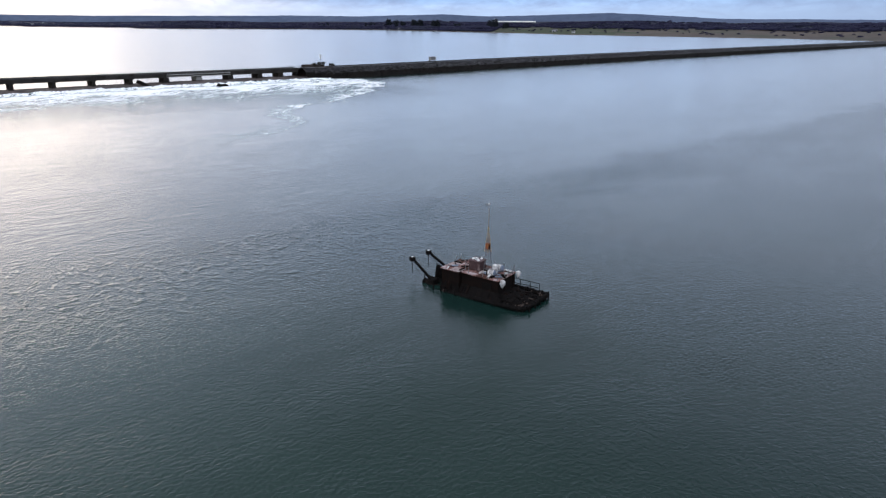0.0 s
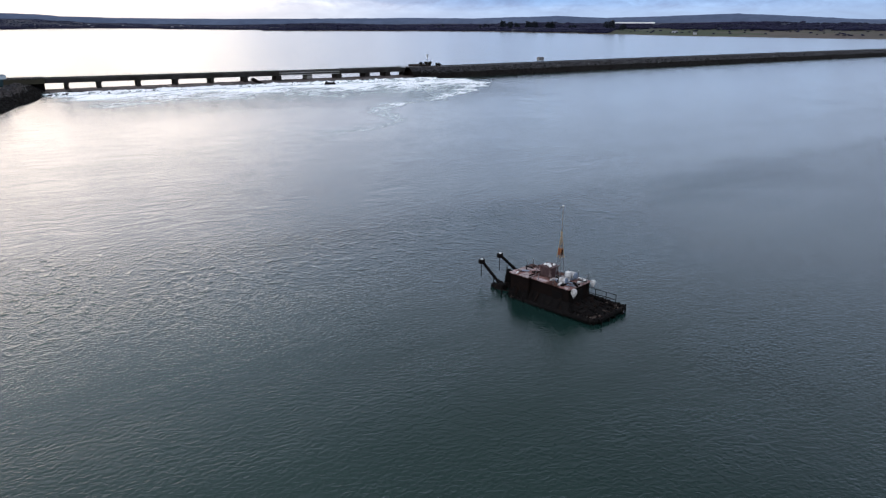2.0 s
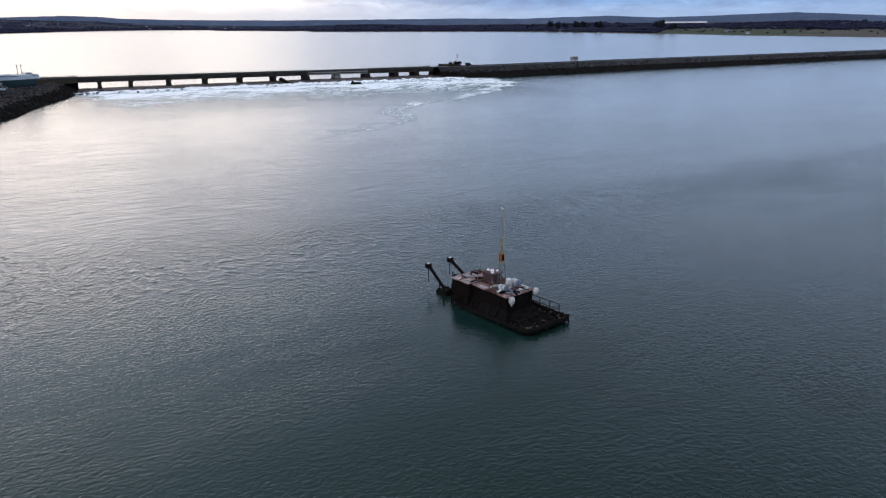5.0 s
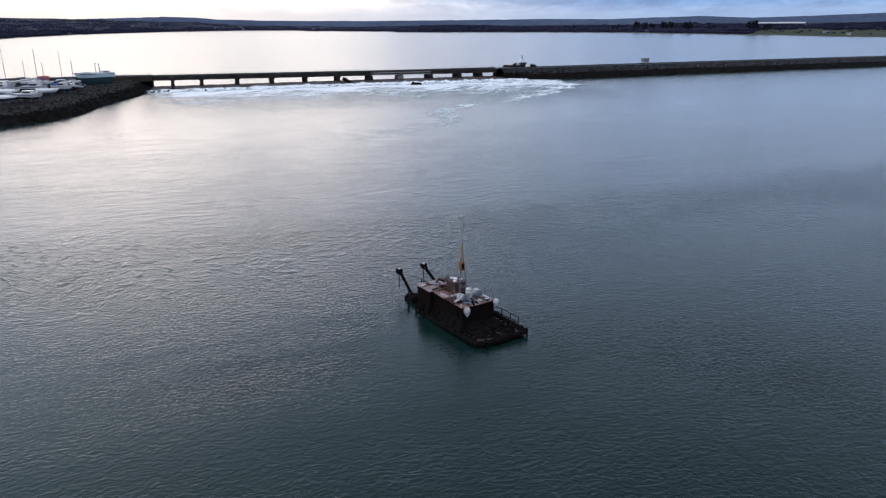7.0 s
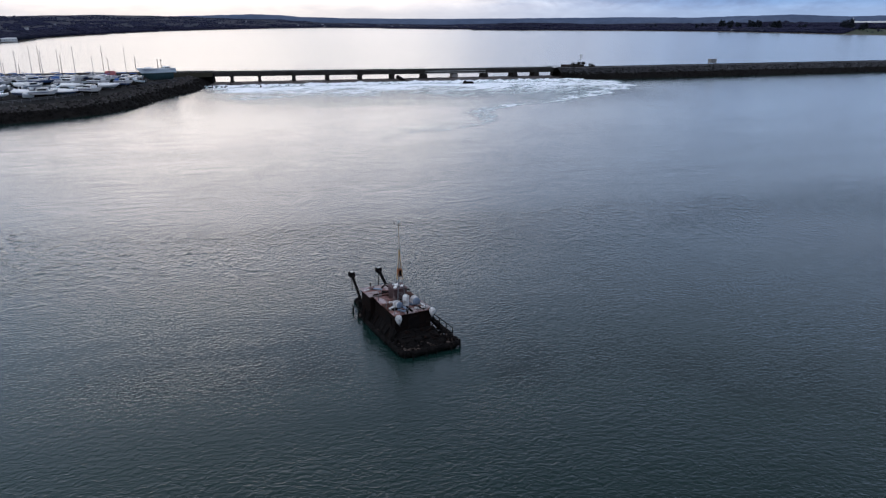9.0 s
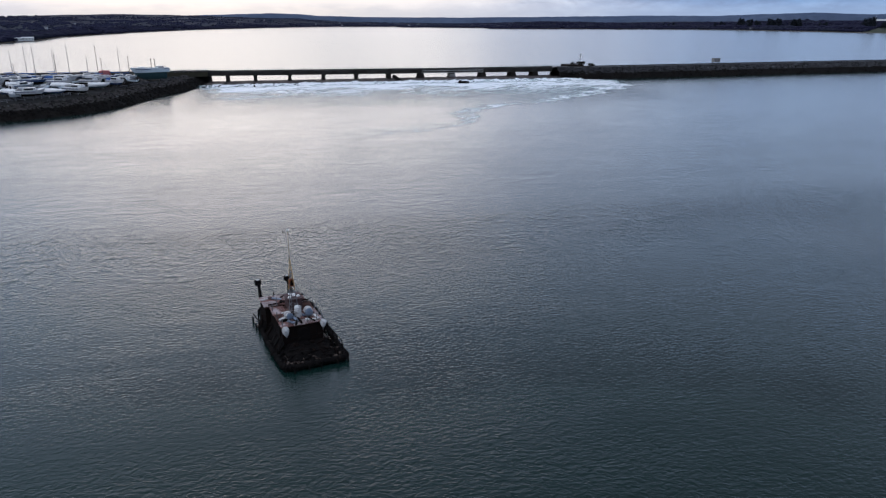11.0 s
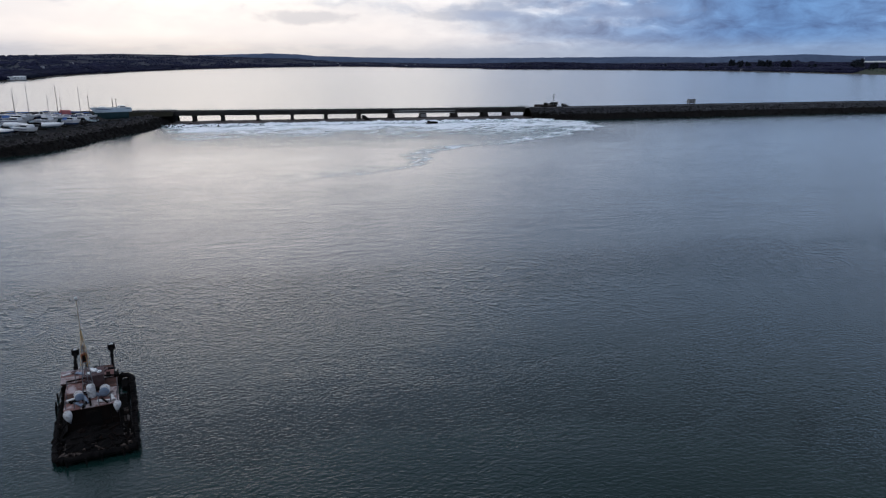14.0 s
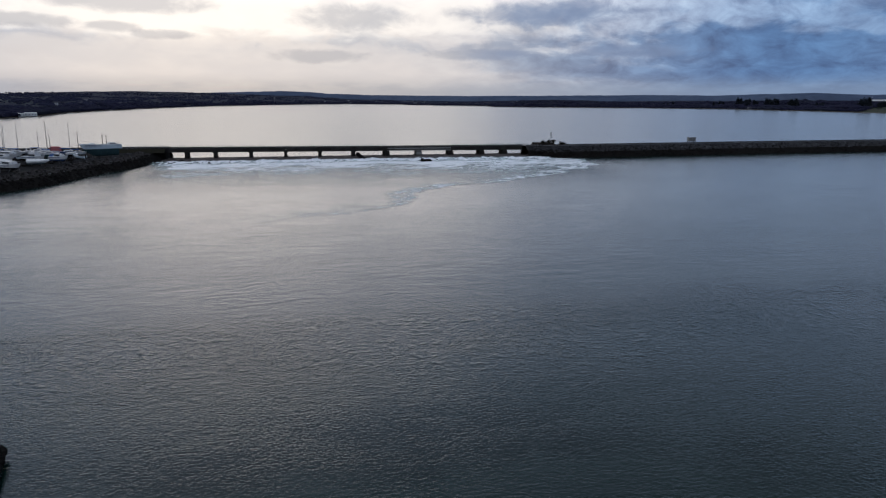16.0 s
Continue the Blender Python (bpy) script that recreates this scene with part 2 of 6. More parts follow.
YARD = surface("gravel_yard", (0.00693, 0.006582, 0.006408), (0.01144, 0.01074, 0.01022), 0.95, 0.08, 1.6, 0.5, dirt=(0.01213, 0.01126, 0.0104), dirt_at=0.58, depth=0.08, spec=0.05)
# ballast tone darkened to take in the shade along the causeway's crest
BALLAST = surface("track_ballast", (0.019, 0.019, 0.020), (0.029, 0.028, 0.028), 0.95, 0.3, 3, 0.6, depth=0.08, spec=0.05)
# bluish distance haze is put into the colours of these far fields and woods
LAND = surface("hazy_winter_fields", (0.021, 0.024, 0.040), (0.030, 0.034, 0.052), 0.95, 0.0035, 0.05, 0.0, dirt=(0.034, 0.041, 0.049), dirt_at=0.58, spec=0.05)
WOOD = surface("hazy_bare_trees", (0.0135, 0.0140, 0.030), (0.0195, 0.0200, 0.041), 1.0, 0.004, 0.2, 0.0, dirt=(0.017, 0.020, 0.030), dirt_at=0.6, random_tone=0.12, spec=0.05)
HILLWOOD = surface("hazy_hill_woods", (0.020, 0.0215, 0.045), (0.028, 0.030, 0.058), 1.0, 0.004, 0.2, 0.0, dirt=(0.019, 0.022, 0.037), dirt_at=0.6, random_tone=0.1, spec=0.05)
MUD = surface("shore_mud", (0.075, 0.066, 0.058), (0.12, 0.105, 0.09), 0.8, 0.01, 0.3, 0.0, spec=0.05)
GRASS = surface("rough_grass", (0.046, 0.058, 0.034), (0.064, 0.072, 0.046), 0.95, 0.006, 0.05, 0.0, dirt=(0.074, 0.064, 0.052), dirt_at=0.56, spec=0.05)
REEDS = surface("dry_reeds", (0.078, 0.065, 0.058), (0.104, 0.087, 0.074), 0.95, 0.006, 0.05, 0.0, dirt=(0.058, 0.060, 0.046), dirt_at=0.58, spec=0.05)
OLDSTONE = surface("weathered_red_stone", (0.026, 0.019, 0.017), (0.042, 0.031, 0.027), 0.9, 0.4, 4, 0.6, dirt=(0.018, 0.017, 0.014), dirt_at=0.55, depth=0.15, spec=0.05)
EVERGREEN = surface("far_evergreen", (0.016, 0.021, 0.026), (0.024, 0.029, 0.034), 1.0, 0.3, 2, 0.0, random_tone=0.3, spec=0.05)
SHRUB = surface("dark_shrub", (0.0117, 0.0117, 0.00715), (0.0208, 0.0182, 0.01105), 1.0, 0.8, 6, 0.4, random_tone=0.4, spec=0.1)
# the haze of some kilometres of air is mixed into this blue-grey
FARHILL = surface("hazy_distant_hill", (0.075, 0.098, 0.150), (0.095, 0.120, 0.175), 1.0, 0.002, 0.02, 0.0, spec=0.0)
GLASS = surface("dark_window", (0.02, 0.025, 0.03), (0.03, 0.035, 0.04), 0.12, 2, 20, 0.0)
GEL = surface("white_hull", (0.6438, 0.6525, 0.6612), (0.696, 0.696, 0.696), 0.3, 0.6, 8, 0.05, dirt=(0.4785, 0.4698, 0.4524), dirt_at=0.68)
BLUEHULL = surface("pale_blue_hull", (0.60, 0.69, 0.75), (0.68, 0.75, 0.79), 0.5, 0.6, 8, 0.05, dirt=(0.22, 0.30, 0.34), dirt_at=0.66)
TEAL = surface("teal_antifouling", (0.022, 0.053, 0.060), (0.030, 0.068, 0.074), 0.7, 0.6, 8, 0.1, dirt=(0.05, 0.09, 0.09))
NAVY = surface("navy_hull", (0.03, 0.06, 0.15), (0.04, 0.08, 0.19), 0.4, 0.6, 8, 0.05)
BLUECOVER = surface("blue_canvas", (0.05, 0.12, 0.32), (0.07, 0.15, 0.38), 0.8, 1.5, 15, 0.2)
REDCOVER = surface("red_canvas", (0.40, 0.12, 0.13), (0.48, 0.17, 0.17), 0.8, 1.0, 10, 0.2)
TANPOLE = surface("tan_pole", (0.26, 0.20, 0.12), (0.20, 0.15, 0.09), 0.6, 2, 20, 0.0)
ALLOY = surface("mast_alloy", (0.24, 0.23, 0.23), (0.32, 0.31, 0.31), 0.5, 2, 20, 0.0)
DARKALLOY = surface("dark_mast", (0.07, 0.06, 0.055), (0.10, 0.09, 0.08), 0.6, 2, 20, 0.0)
HOUSE = surface("pale_render", (0.34, 0.35, 0.37), (0.46, 0.47, 0.49), 0.8, 0.1, 1, 0.0, spec=0.05)
SLATE = surface("slate_roof", (0.09, 0.09, 0.10), (0.13, 0.13, 0.14), 0.7, 0.2, 2, 0.0, spec=0.05)


def water_material():
    m = bpy.data.materials.new("estuary_water")
    m.use_nodes = True
    k = Nodes(m.node_tree)
    at = k.add("ShaderNodeTexCoord").outputs["Object"]
    drift = k.vec("MULTIPLY", at, (0.62, 1.0, 1.0))
    swell = k.noise(drift, 1.45, 2, 0.5, 0.6)
    chop = k.noise(k.vec("ADD", k.vec("MULTIPLY", at, (0.80, 1.0, 1.0)), (31.0, 7.0, 0)), 3.4, 2.5, 0.55, 0.4)
    fine = k.noise(drift, 7.0, 3, 0.6, 0.3)
    patch = k.noise(k.vec("MULTIPLY", at, (0.0045, 0.012, 1)), 1.0, 5, 0.6, 0.8)
    gust = k.noise(k.vec("MULTIPLY", at, (0.035, 0.075, 1)), 1.0, 4, 0.6, 0.6)
    y = k.add("ShaderNodeSeparateXYZ", Vector=at).outputs["Y"]
    # ruffled by the breeze near the barge, smoother in the lee towards the weir
    x = k.add("ShaderNodeSeparateXYZ", Vector=at).outputs["X"]
    ragged = k.math("ADD", k.math("MULTIPLY", k.math("SUBTRACT", patch, 0.5), 34.0), k.math("MULTIPLY", k.math("SUBTRACT", gust, 0.5), 34.0))
    breeze = k.range(k.math("ADD", y, ragged), -258.0, -238.0, 1.0, k.math("MULTIPLY", k.range(x, -15.0, -75.0, 0.52, 0.66), k.range(y, -235.0, -130.0, 1.0, 0.5)))
    lagoon = k.range(y, 0.0, 40.0, 1.0, 1.6)
    race = k.math("MULTIPLY", k.range(y, -150.0, -60.0), k.range(y, -12.0, 2.0, 1.0, 0.0))
    race = k.math("MULTIPLY", race, k.math("MULTIPLY", k.range(x, -92.0, -80.0), k.range(x, 75.0, 105.0, 1.0, 0.0)))
    breeze = k.math("ADD", breeze, k.math("MULTIPLY", race, 0.3))
    front = k.math("MULTIPLY", k.range(y, -284.0, -256.0), k.range(breeze, 0.6, 0.95))      # steepest where the breeze sets in
    breeze = k.math("ADD", breeze, k.math("MULTIPLY", front, 0.25))
    breeze = k.math("MULTIPLY", breeze, k.math("MULTIPLY", k.range(y, -315.0, -262.0, 0.86, 0.76), k.range(x, -98.0, -45.0, 0.86, 1.3)))
    power = k.math("MULTIPLY", k.math("MULTIPLY", breeze, lagoon), k.range(gust, 0.3, 0.7, 0.70, 1.35))
    # calmer water in the lee of the barge
    lee = k.vec("LENGTH", k.vec("MULTIPLY", k.vec("SUBTRACT", at, (-59.0, -295.0, 0)), (1.0, 0.8, 0)))
    lee = k.range(k.math("ADD", lee, k.math("MULTIPLY", k.math("SUBTRACT", gust, 0.5), 14.0)), 4.0, 15.0, 1.0, 0.0)
    power = k.math("MULTIPLY", power, k.math("SUBTRACT", 1.0, k.math("MULTIPLY", lee, 0.35)))
    h = k.math("ADD", k.math("ADD", k.math("MULTIPLY", swell, 0.030), k.math("MULTIPLY", chop, 0.052)), k.math("MULTIPLY", fine, 0.016))
    h = k.math("SUBTRACT", h, 0.049)
    # scattered steeper wavelets where the breeze sets in
    flecks = k.math("MAXIMUM", k.math("SUBTRACT", k.noise(k.vec("MULTIPLY", at, (0.95, 0.72, 1)), 1.0, 2, 0.5, 0.6), 0.52), 0.0)
    flecks = k.math("MULTIPLY", flecks, k.math("MULTIPLY", front, 0.36))
    # long slow threads of current in the smooth water
    threads = k.noise(k.vec("MULTIPLY", at, (0.11, 0.34, 1)), 1.0, 5, 0.62, 1.2)
    threads = k.math("MULTIPLY", k.math("SUBTRACT", threads, 0.5), k.math("MULTIPLY", k.range(y, -262.0, -235.0), k.range(y, -20.0, -5.0, 0.085, 0.02)))
    boil = k.math("MULTIPLY", k.math("SUBTRACT", k.noise(k.vec("MULTIPLY", at, (1.3, 1.0, 1)), 0.8, 4, 0.6, 0.8), 0.5), k.math("MULTIPLY", race, 0.20))
    n = k.add("ShaderNodeBump", Height=k.math("ADD", k.math("ADD", k.math("ADD", k.math("MULTIPLY", h, power), flecks), threads), boil), Strength=1.0, Distance=1.0)
    p = k.add("ShaderNodeBsdfPrincipled")
    murk = k.noise(k.vec("MULTIPLY", at, (0.02, 0.02, 1)), 1.0, 4, 0.55, 0.5)
    xs = k.add("ShaderNodeSeparateXYZ", Vector=at).outputs["X"]
    shoal = k.range(k.math("ADD", xs, k.math("MULTIPLY", k.math("SUBTRACT", murk, 0.5), 60.0)), -104.0, -56.0, 1.0, 0.0)      # greener over the shoal by the barge
    shoal = k.math("MULTIPLY", shoal, k.range(y, -260.0, -190.0, 1.0, 0.0))
    k.link(p.inputs["Base Color"], k.mix(shoal, (0.0054, 0.0178, 0.0154, 1), (0.0120, 0.0300, 0.0235, 1)))
    k.link(p.inputs["Roughness"], k.math("ADD", k.range(y, -262.0, -225.0, 0.09, 0.14), k.range(y, -10.0, 30.0, 0.0, 0.02)))
    k.link(p.inputs["IOR"], 1.333)
    k.link(p.inputs["Normal"], n.outputs[0])
    k.tree.links.new(p.outputs[0], k.add("ShaderNodeOutputMaterial").inputs[0])
    return m


def foam_material(name, torn):
    """White foam whose cover follows the sheet's 'foam' attribute, torn into streaks."""
    m = bpy.data.materials.new(name)
    m.use_nodes = True
    k = Nodes(m.node_tree)
    at = k.add("ShaderNodeTexCoord").outputs["Object"]
    a = k.tree.nodes.new("ShaderNodeAttribute")
    a.attribute_name = "foam"
    bend = k.vec("MULTIPLY", k.add("ShaderNodeTexNoise", Vector=at, Scale=0.05, Detail=3.0).outputs["Color"], (1.8, 1.8, 0))
    flow = k.add("ShaderNodeCombineXYZ", X=k.vec("DOT_PRODUCT", at, (-0.80, -0.60, 0)), Y=k.vec("DOT_PRODUCT", at, (0.60, -0.80, 0)), Z=0.0).outputs[0]      # along and across the current

    def ridge_of(sx, sy, shift, gain):
        q = k.noise(k.vec("ADD", k.vec("ADD", k.vec("MULTIPLY", flow, (sx, sy, 1)), bend), (shift, 0, 0)), 1.0, 5, 0.6, 0.5)
        return k.math("SUBTRACT", 1.0, k.math("MULTIPLY", k.math("ABSOLUTE", k.math("SUBTRACT", q, 0.5)), gain))
    veins = k.math("MAXIMUM", ridge_of(0.035, 0.15, 0, 5.0), ridge_of(0.09, 0.40, 9, 6.5))
    cells = k.noise(at, 0.8, 6, 0.68, 0.8)
    grain = k.math("ADD", k.math("MULTIPLY", veins, 0.6), k.math("MULTIPLY", cells, 0.4))
    edge = k.math("SUBTRACT", 1.32 - torn, k.math("MULTIPLY", a.outputs["Fac"], 0.88))
    cover = k.range(grain, edge, k.math("ADD", edge, 0.30))
    cover = k.math("MULTIPLY", cover, k.range(a.outputs["Fac"], 0.02, 0.2))
    p = k.add("ShaderNodeBsdfPrincipled")
    k.link(p.inputs["Base Color"], k.mix(cover, (0.50, 0.66, 0.66, 1), k.mix(k.range(cells, 0.35, 0.65), (0.78, 0.82, 0.84, 1), (0.93, 0.94, 0.95, 1))))
    k.link(p.inputs["Roughness"], 0.45)
    n = k.add("ShaderNodeBump", Height=cells, Strength=0.6, Distance=0.3)
    k.link(p.inputs["Normal"], n.outputs[0])
    mixer = k.add("ShaderNodeMixShader")
    k.link(mixer.inputs[0], k.math("MAXIMUM", k.math("MULTIPLY", cover, 0.95), k.range(a.outputs["Fac"], 0.06, 0.55, 0.0, 0.34)))
    k.tree.links.new(k.add("ShaderNodeBsdfTransparent").outputs[0], mixer.inputs[1])
    k.tree.links.new(p.outputs[0], mixer.inputs[2])
    k.tree.links.new(mixer.outputs[0], k.add("ShaderNodeOutputMaterial").inputs[0])
    return m


WATER = water_material()
FOAM = foam_material("torn_foam", 0.40)


# ---------------------------------------------------------------- mesh helpers
def mesh_of(bm, name, material, smooth=False):
    me = bpy.data.meshes.new(name)
    bmesh.ops.recalc_face_normals(bm, faces=bm.faces)
    bm.to_mesh(me)
    bm.free()
    me.materials.append(material)
    if smooth:
        me.polygons.foreach_set("use_smooth", [True] * len(me.polygons))
    return me


def part(name, bm, material, parent=None, label="", smooth=False):
    ob = new(name, mesh_of(bm, name, material, smooth))
    ob.parent = parent
    return tagged(ob, label)


def thing(name, m, label, category, group="", kind=""):
    ob = new(name)
    ob.matrix_world = m
    return tagged(ob, label, category, group, kind)


def raw(name, verts, faces, material, parent=None, smooth=False):
    me = bpy.data.meshes.new(name)
    me.from_pydata([tuple(v) for v in verts], [], [tuple(f) for f in faces])
    me.materials.append(material)
    me.update()
    if smooth:
        me.polygons.foreach_set("use_smooth", [True] * len(me.polygons))
    ob = new(name, me)
    ob.parent = parent
    return ob


def box(bm, x0, x1, y0, y1, z0, z1, bevel=0.0, taper=0.0):
    """A box, its edges bevelled, its top drawn in by taper."""
    made = bmesh.ops.create_cube(bm, size=1.0)["verts"]
    cx, cy = (x0 + x1) / 2, (y0 + y1) / 2
    for v in made:
        t = taper if v.co.z > 0 else 0.0
        v.co = Vector((cx + v.co.x * ((x1 - x0) - 2 * t), cy + v.co.y * ((y1 - y0) - 2 * t), z0 + (v.co.z + 0.5) * (z1 - z0)))
    if bevel:
        edges = list({e for v in made for e in v.link_edges})
        bmesh.ops.bevel(bm, geom=edges, offset=bevel, segments=2, affect="EDGES")
    return bm


def rod(bm, a, b, r, r2=None, sides=8):
    """A round bar from a to b."""
    a, b = Vector(a), Vector(b)
    turn = (b - a).to_track_quat("Z", "Y").to_matrix().to_4x4()
    bmesh.ops.create_cone(bm, cap_ends=True, segments=sides, radius1=r, radius2=r if r2 is None else r2, depth=(b - a).length,
                          matrix=Matrix.Translation((a + b) / 2) @ turn)
    return bm


def bar(bm, a, b, wide, high):
    """A square bar from a to b."""
    a, b = Vector(a), Vector(b)
    turn = (b - a).to_track_quat("Y", "Z").to_matrix().to_4x4()
    bmesh.ops.create_cube(bm, size=1.0, matrix=Matrix.Translation((a + b) / 2) @ turn @ Matrix.Diagonal((wide, (b - a).length, high, 1)))
    return bm


def ball(bm, c, r, sx=1, sy=1, sz=1, rough=0.0, seed=0, level=2, m=Matrix()):
    made = bmesh.ops.create_icosphere(bm, subdivisions=level, radius=1.0)["verts"]
    for v in made:
        p = v.co.copy()
        k = 1 + rough * noise.noise(p * 1.7 + Vector((seed * 3.1, seed * 1.7, 0)))
        v.co = Vector(c) + m.to_3x3() @ Vector((p.x * r * sx * k, p.y * r * sy * k, p.z * r * sz * k))
    return bm


def B():
    return bmesh.new()


def lerp_table(table, x):
    xs, ys = zip(*table)
    return float(np.interp(x, xs, ys))


ROCK_SHAPE = [(1, 0, -.2), (.3, .9, -.1), (-.8, .5, -.2), (-.7, -.6, 0), (.4, -.9, -.1), (.45, .1, .7), (-.35, .25, .75), (-.2, -.4, .6)]
ROCK_FACES = [(0, 1, 5), (1, 2, 6), (1, 6, 5), (2, 3, 6), (3, 7, 6), (3, 4, 7), (4, 0, 5), (4, 5, 7), (5, 6, 7)]


def rocks(name, spots, material, label, parent=None):
    """Many angular stones in one mesh. spots: x, y, z, size."""
    rnd = random.Random(len(spots))
    verts, faces = [], []
    for x, y, z, s in spots:
        n = len(verts)
        c, d = math.cos(a := rnd.random() * 6.3), math.sin(a)
        ex, ey, ez = (s * rnd.uniform(0.7, 1.3) for _ in range(3))
        for px, py, pz in ROCK_SHAPE:
            px, py, pz = px * ex * rnd.uniform(.8, 1.2), py * ey * rnd.uniform(.8, 1.2), pz * ez * rnd.uniform(.7, 1.2)
            verts.append((x + c * px - d * py, y + d * px + c * py, z + pz))
        faces += [tuple(n + i for i in f) for f in ROCK_FACES]
    return tagged(raw(name, verts, faces, material, parent), label, "rocks", kind="stuff")


# ---------------------------------------------------------------- water
ob = raw("water", [(-9000, -9000, 0), (9000, -9000, 0), (9000, 9000, 0), (-9000, 9000, 0)], [(0, 1, 2, 3)], WATER)
tagged(ob, "grey-green tidal water ruffled by small waves", "water", kind="structure")


def foam_sheet():
    """Foam drifting from the weir, thickest under the viaduct and in a ragged line along the edge of the race."""
    streak = [(97, -60), (82, -75), (53, -102), (39, -112), (21, -122), (9, -128), (-3, -157), (-14, -166), (-28, -172), (-37, -182), (-43, -192)]

    def cover(x, y):
        x += 5 * noise.noise(Vector((x * 0.07, y * 0.07, 4)))
        y += 5 * noise.noise(Vector((x * 0.07, y * 0.07, 8)))
        left = min(1.0, max(0.0, (x + 91 + 0.1 * min(0, y + 30)) / 16))
        reach = 48 + 15 * max(0.0, (x + 10) / 90) + 5 * noise.noise(Vector((x * 0.05, 0.3, 0)))
        d = -34 - y
        c = (0.7 + 0.35 * noise.noise(Vector((x * 0.05, y * 0.09, 21)))) * math.exp(-max(d, 0) / reach) * (1.0 if d > -10 else 0.0) * left
        best, along, side = 1e9, 0.0, 0.0
        for i, ((ax, ay), (bx, by)) in enumerate(zip(streak, streak[1:])):
            f = max(0.0, min(1.0, ((x - ax) * (bx - ax) + (y - ay) * (by - ay)) / ((bx - ax) ** 2 + (by - ay) ** 2)))
            px, py = x - ax - f * (bx - ax), y - ay - f * (by - ay)
            q = math.hypot(px, py)
            if q < best:
                best, along = q, i + f
                side = 1.0 if (px - py) < 0 else -1.0          # towards the weir
        outside = side < 0 and best > 1.0
        width = (3.0 + 2.2 * noise.noise(Vector((x * 0.1, y * 0.1, 2)))) if outside else (9.0 + 4.5 * noise.noise(Vector((x * 0.06, y * 0.06, 2))))
        fade = max(0.0, 1 - along / 10.2) ** 0.55
        line = (0.54 + 0.22 * noise.noise(Vector((x * 0.09, y * 0.09, 6))) + 0.30 * noise.noise(Vector((x * 0.28, y * 0.28, 6)))) * fade * math.exp(-(best / width) ** 2)
        if side < 0 and x + y * 0.7 > -30:
            c *= max(0.0, 1 - best / 5)
        inside = (0.48 + 0.32 * noise.noise(Vector((x * 0.03, y * 0.04, 9)))) * max(0.25, min(1.0, (x + 60) / 90)) * max(0.0, 1 - max(0, -y - 30) / 120) if side > 0 else 0.0
        c = max(c, inside, line) * max(0.0, min(1.0, (106 - x) / 12))
        return max(0.0, min(1.0, c))
    nx, ny = 150, 150
    verts, faces, values = [], [], []
    for j in range(ny + 1):
        for i in range(nx + 1):
            x, y = -96 + 204 * i / nx, -208 + 196 * j / ny
            verts.append((x, y, 0.03)), values.append(cover(x, y))
            if i < nx and j < ny:
                a = j * (nx + 1) + i
                faces.append((a, a + 1, a + nx + 2, a + nx + 1))
    ob = raw("foam", verts, faces, FOAM)
    ob.data.attributes.new("foam", "FLOAT", "POINT").data.foreach_set("value", values)
    tagged(ob, "white foam drifting in torn streaks from the weir", "foam", kind="stuff")


foam_sheet()


def white_water():
    """The broken water along the foot of the weir: lumpy crests of foam tumbling off the sill."""
    nx, ny = 420, 40
    verts, faces, values = [], [], []
    for j in range(ny + 1):
        for i in range(nx + 1):
            x = -89 + 183 * i / nx
            f = j / ny
            far = 10 * max(0, (x - 5) / 80)
            y = -13 - (20 + far) * f + 2.5 * noise.noise(Vector((x * 0.11, 0, 5)))
            tongue = noise.noise(Vector((x * 0.16, y * 0.035, 11))) + 0.5 * noise.noise(Vector((x * 0.5, y * 0.1, 13)))
            lump = noise.noise(Vector((x * 0.35, y * 0.5, 0))) + 0.7 * noise.noise(Vector((x * 1.1, y * 1.3, 3)))
            h = math.sin(math.pi * min(1, f * 1.15)) if f < 0.87 else 0
            crest = 1.0 + 0.9 * max(0.0, noise.noise(Vector((x * 0.09, 3, 1))))
            verts.append((x, y, 0.04 + max(0.0, 0.25 + 0.9 * lump) * h * 0.85 * crest))
            rise = min(1.0, max(0.0, (f - 0.10) / 0.22)) * min(1.0, max(0.0, (1 - f) / 0.45))
            values.append(max(0.0, min(1.0, rise * (0.82 - 0.22 * min(1, max(0, (x - 20) / 40)) + 0.6 * tongue))) * min(1, (x + 89) / 6) * min(1, (94 - x) / 8))
            if i < nx and j < ny:
                a = j * (nx + 1) + i
                faces.append((a, a + 1, a + nx + 2, a + nx + 1))
    ob = raw("white_water", verts, faces, FOAM, smooth=True)
    ob.data.attributes.new("foam", "FLOAT", "POINT").data.foreach_set("value", values)
    tagged(ob, "churning white water below the rock weir", "foam", kind="stuff")


white_water()


def sill():
    """Rough stone sill of the weir under and in front of the piers."""
    nx, ny = 260, 22
    verts, faces = [], []
    for j in range(ny + 1):
        for i in range(nx + 1):
            x, y = -90 + 186 * i / nx, 9 - 29 * j / ny
            rough = noise.noise(Vector((x * 0.3, y * 0.4, 0))) + 0.5 * noise.noise(Vector((x, y, 4)))
            verts.append((x, y, 0.10 + 0.16 * rough - 0.25 * max(0, j - ny + 3) / 3 - 0.3 * max(0, 3 - j) / 3))
            if i < nx and j < ny:
                a = j * (nx + 1) + i
                faces.append((a, a + 1, a + nx + 2, a + nx + 1))
    tagged(raw("weir", verts, faces, SILL, smooth=True), "rough wet stone weir under the viaduct", "weir", kind="structure")


sill()
rnd = random.Random(5)
spots = [(rnd.uniform(-88, 85), rnd.uniform(-21, -12), 0.0, rnd.uniform(0.25, 0.6)) for _ in range(120)]
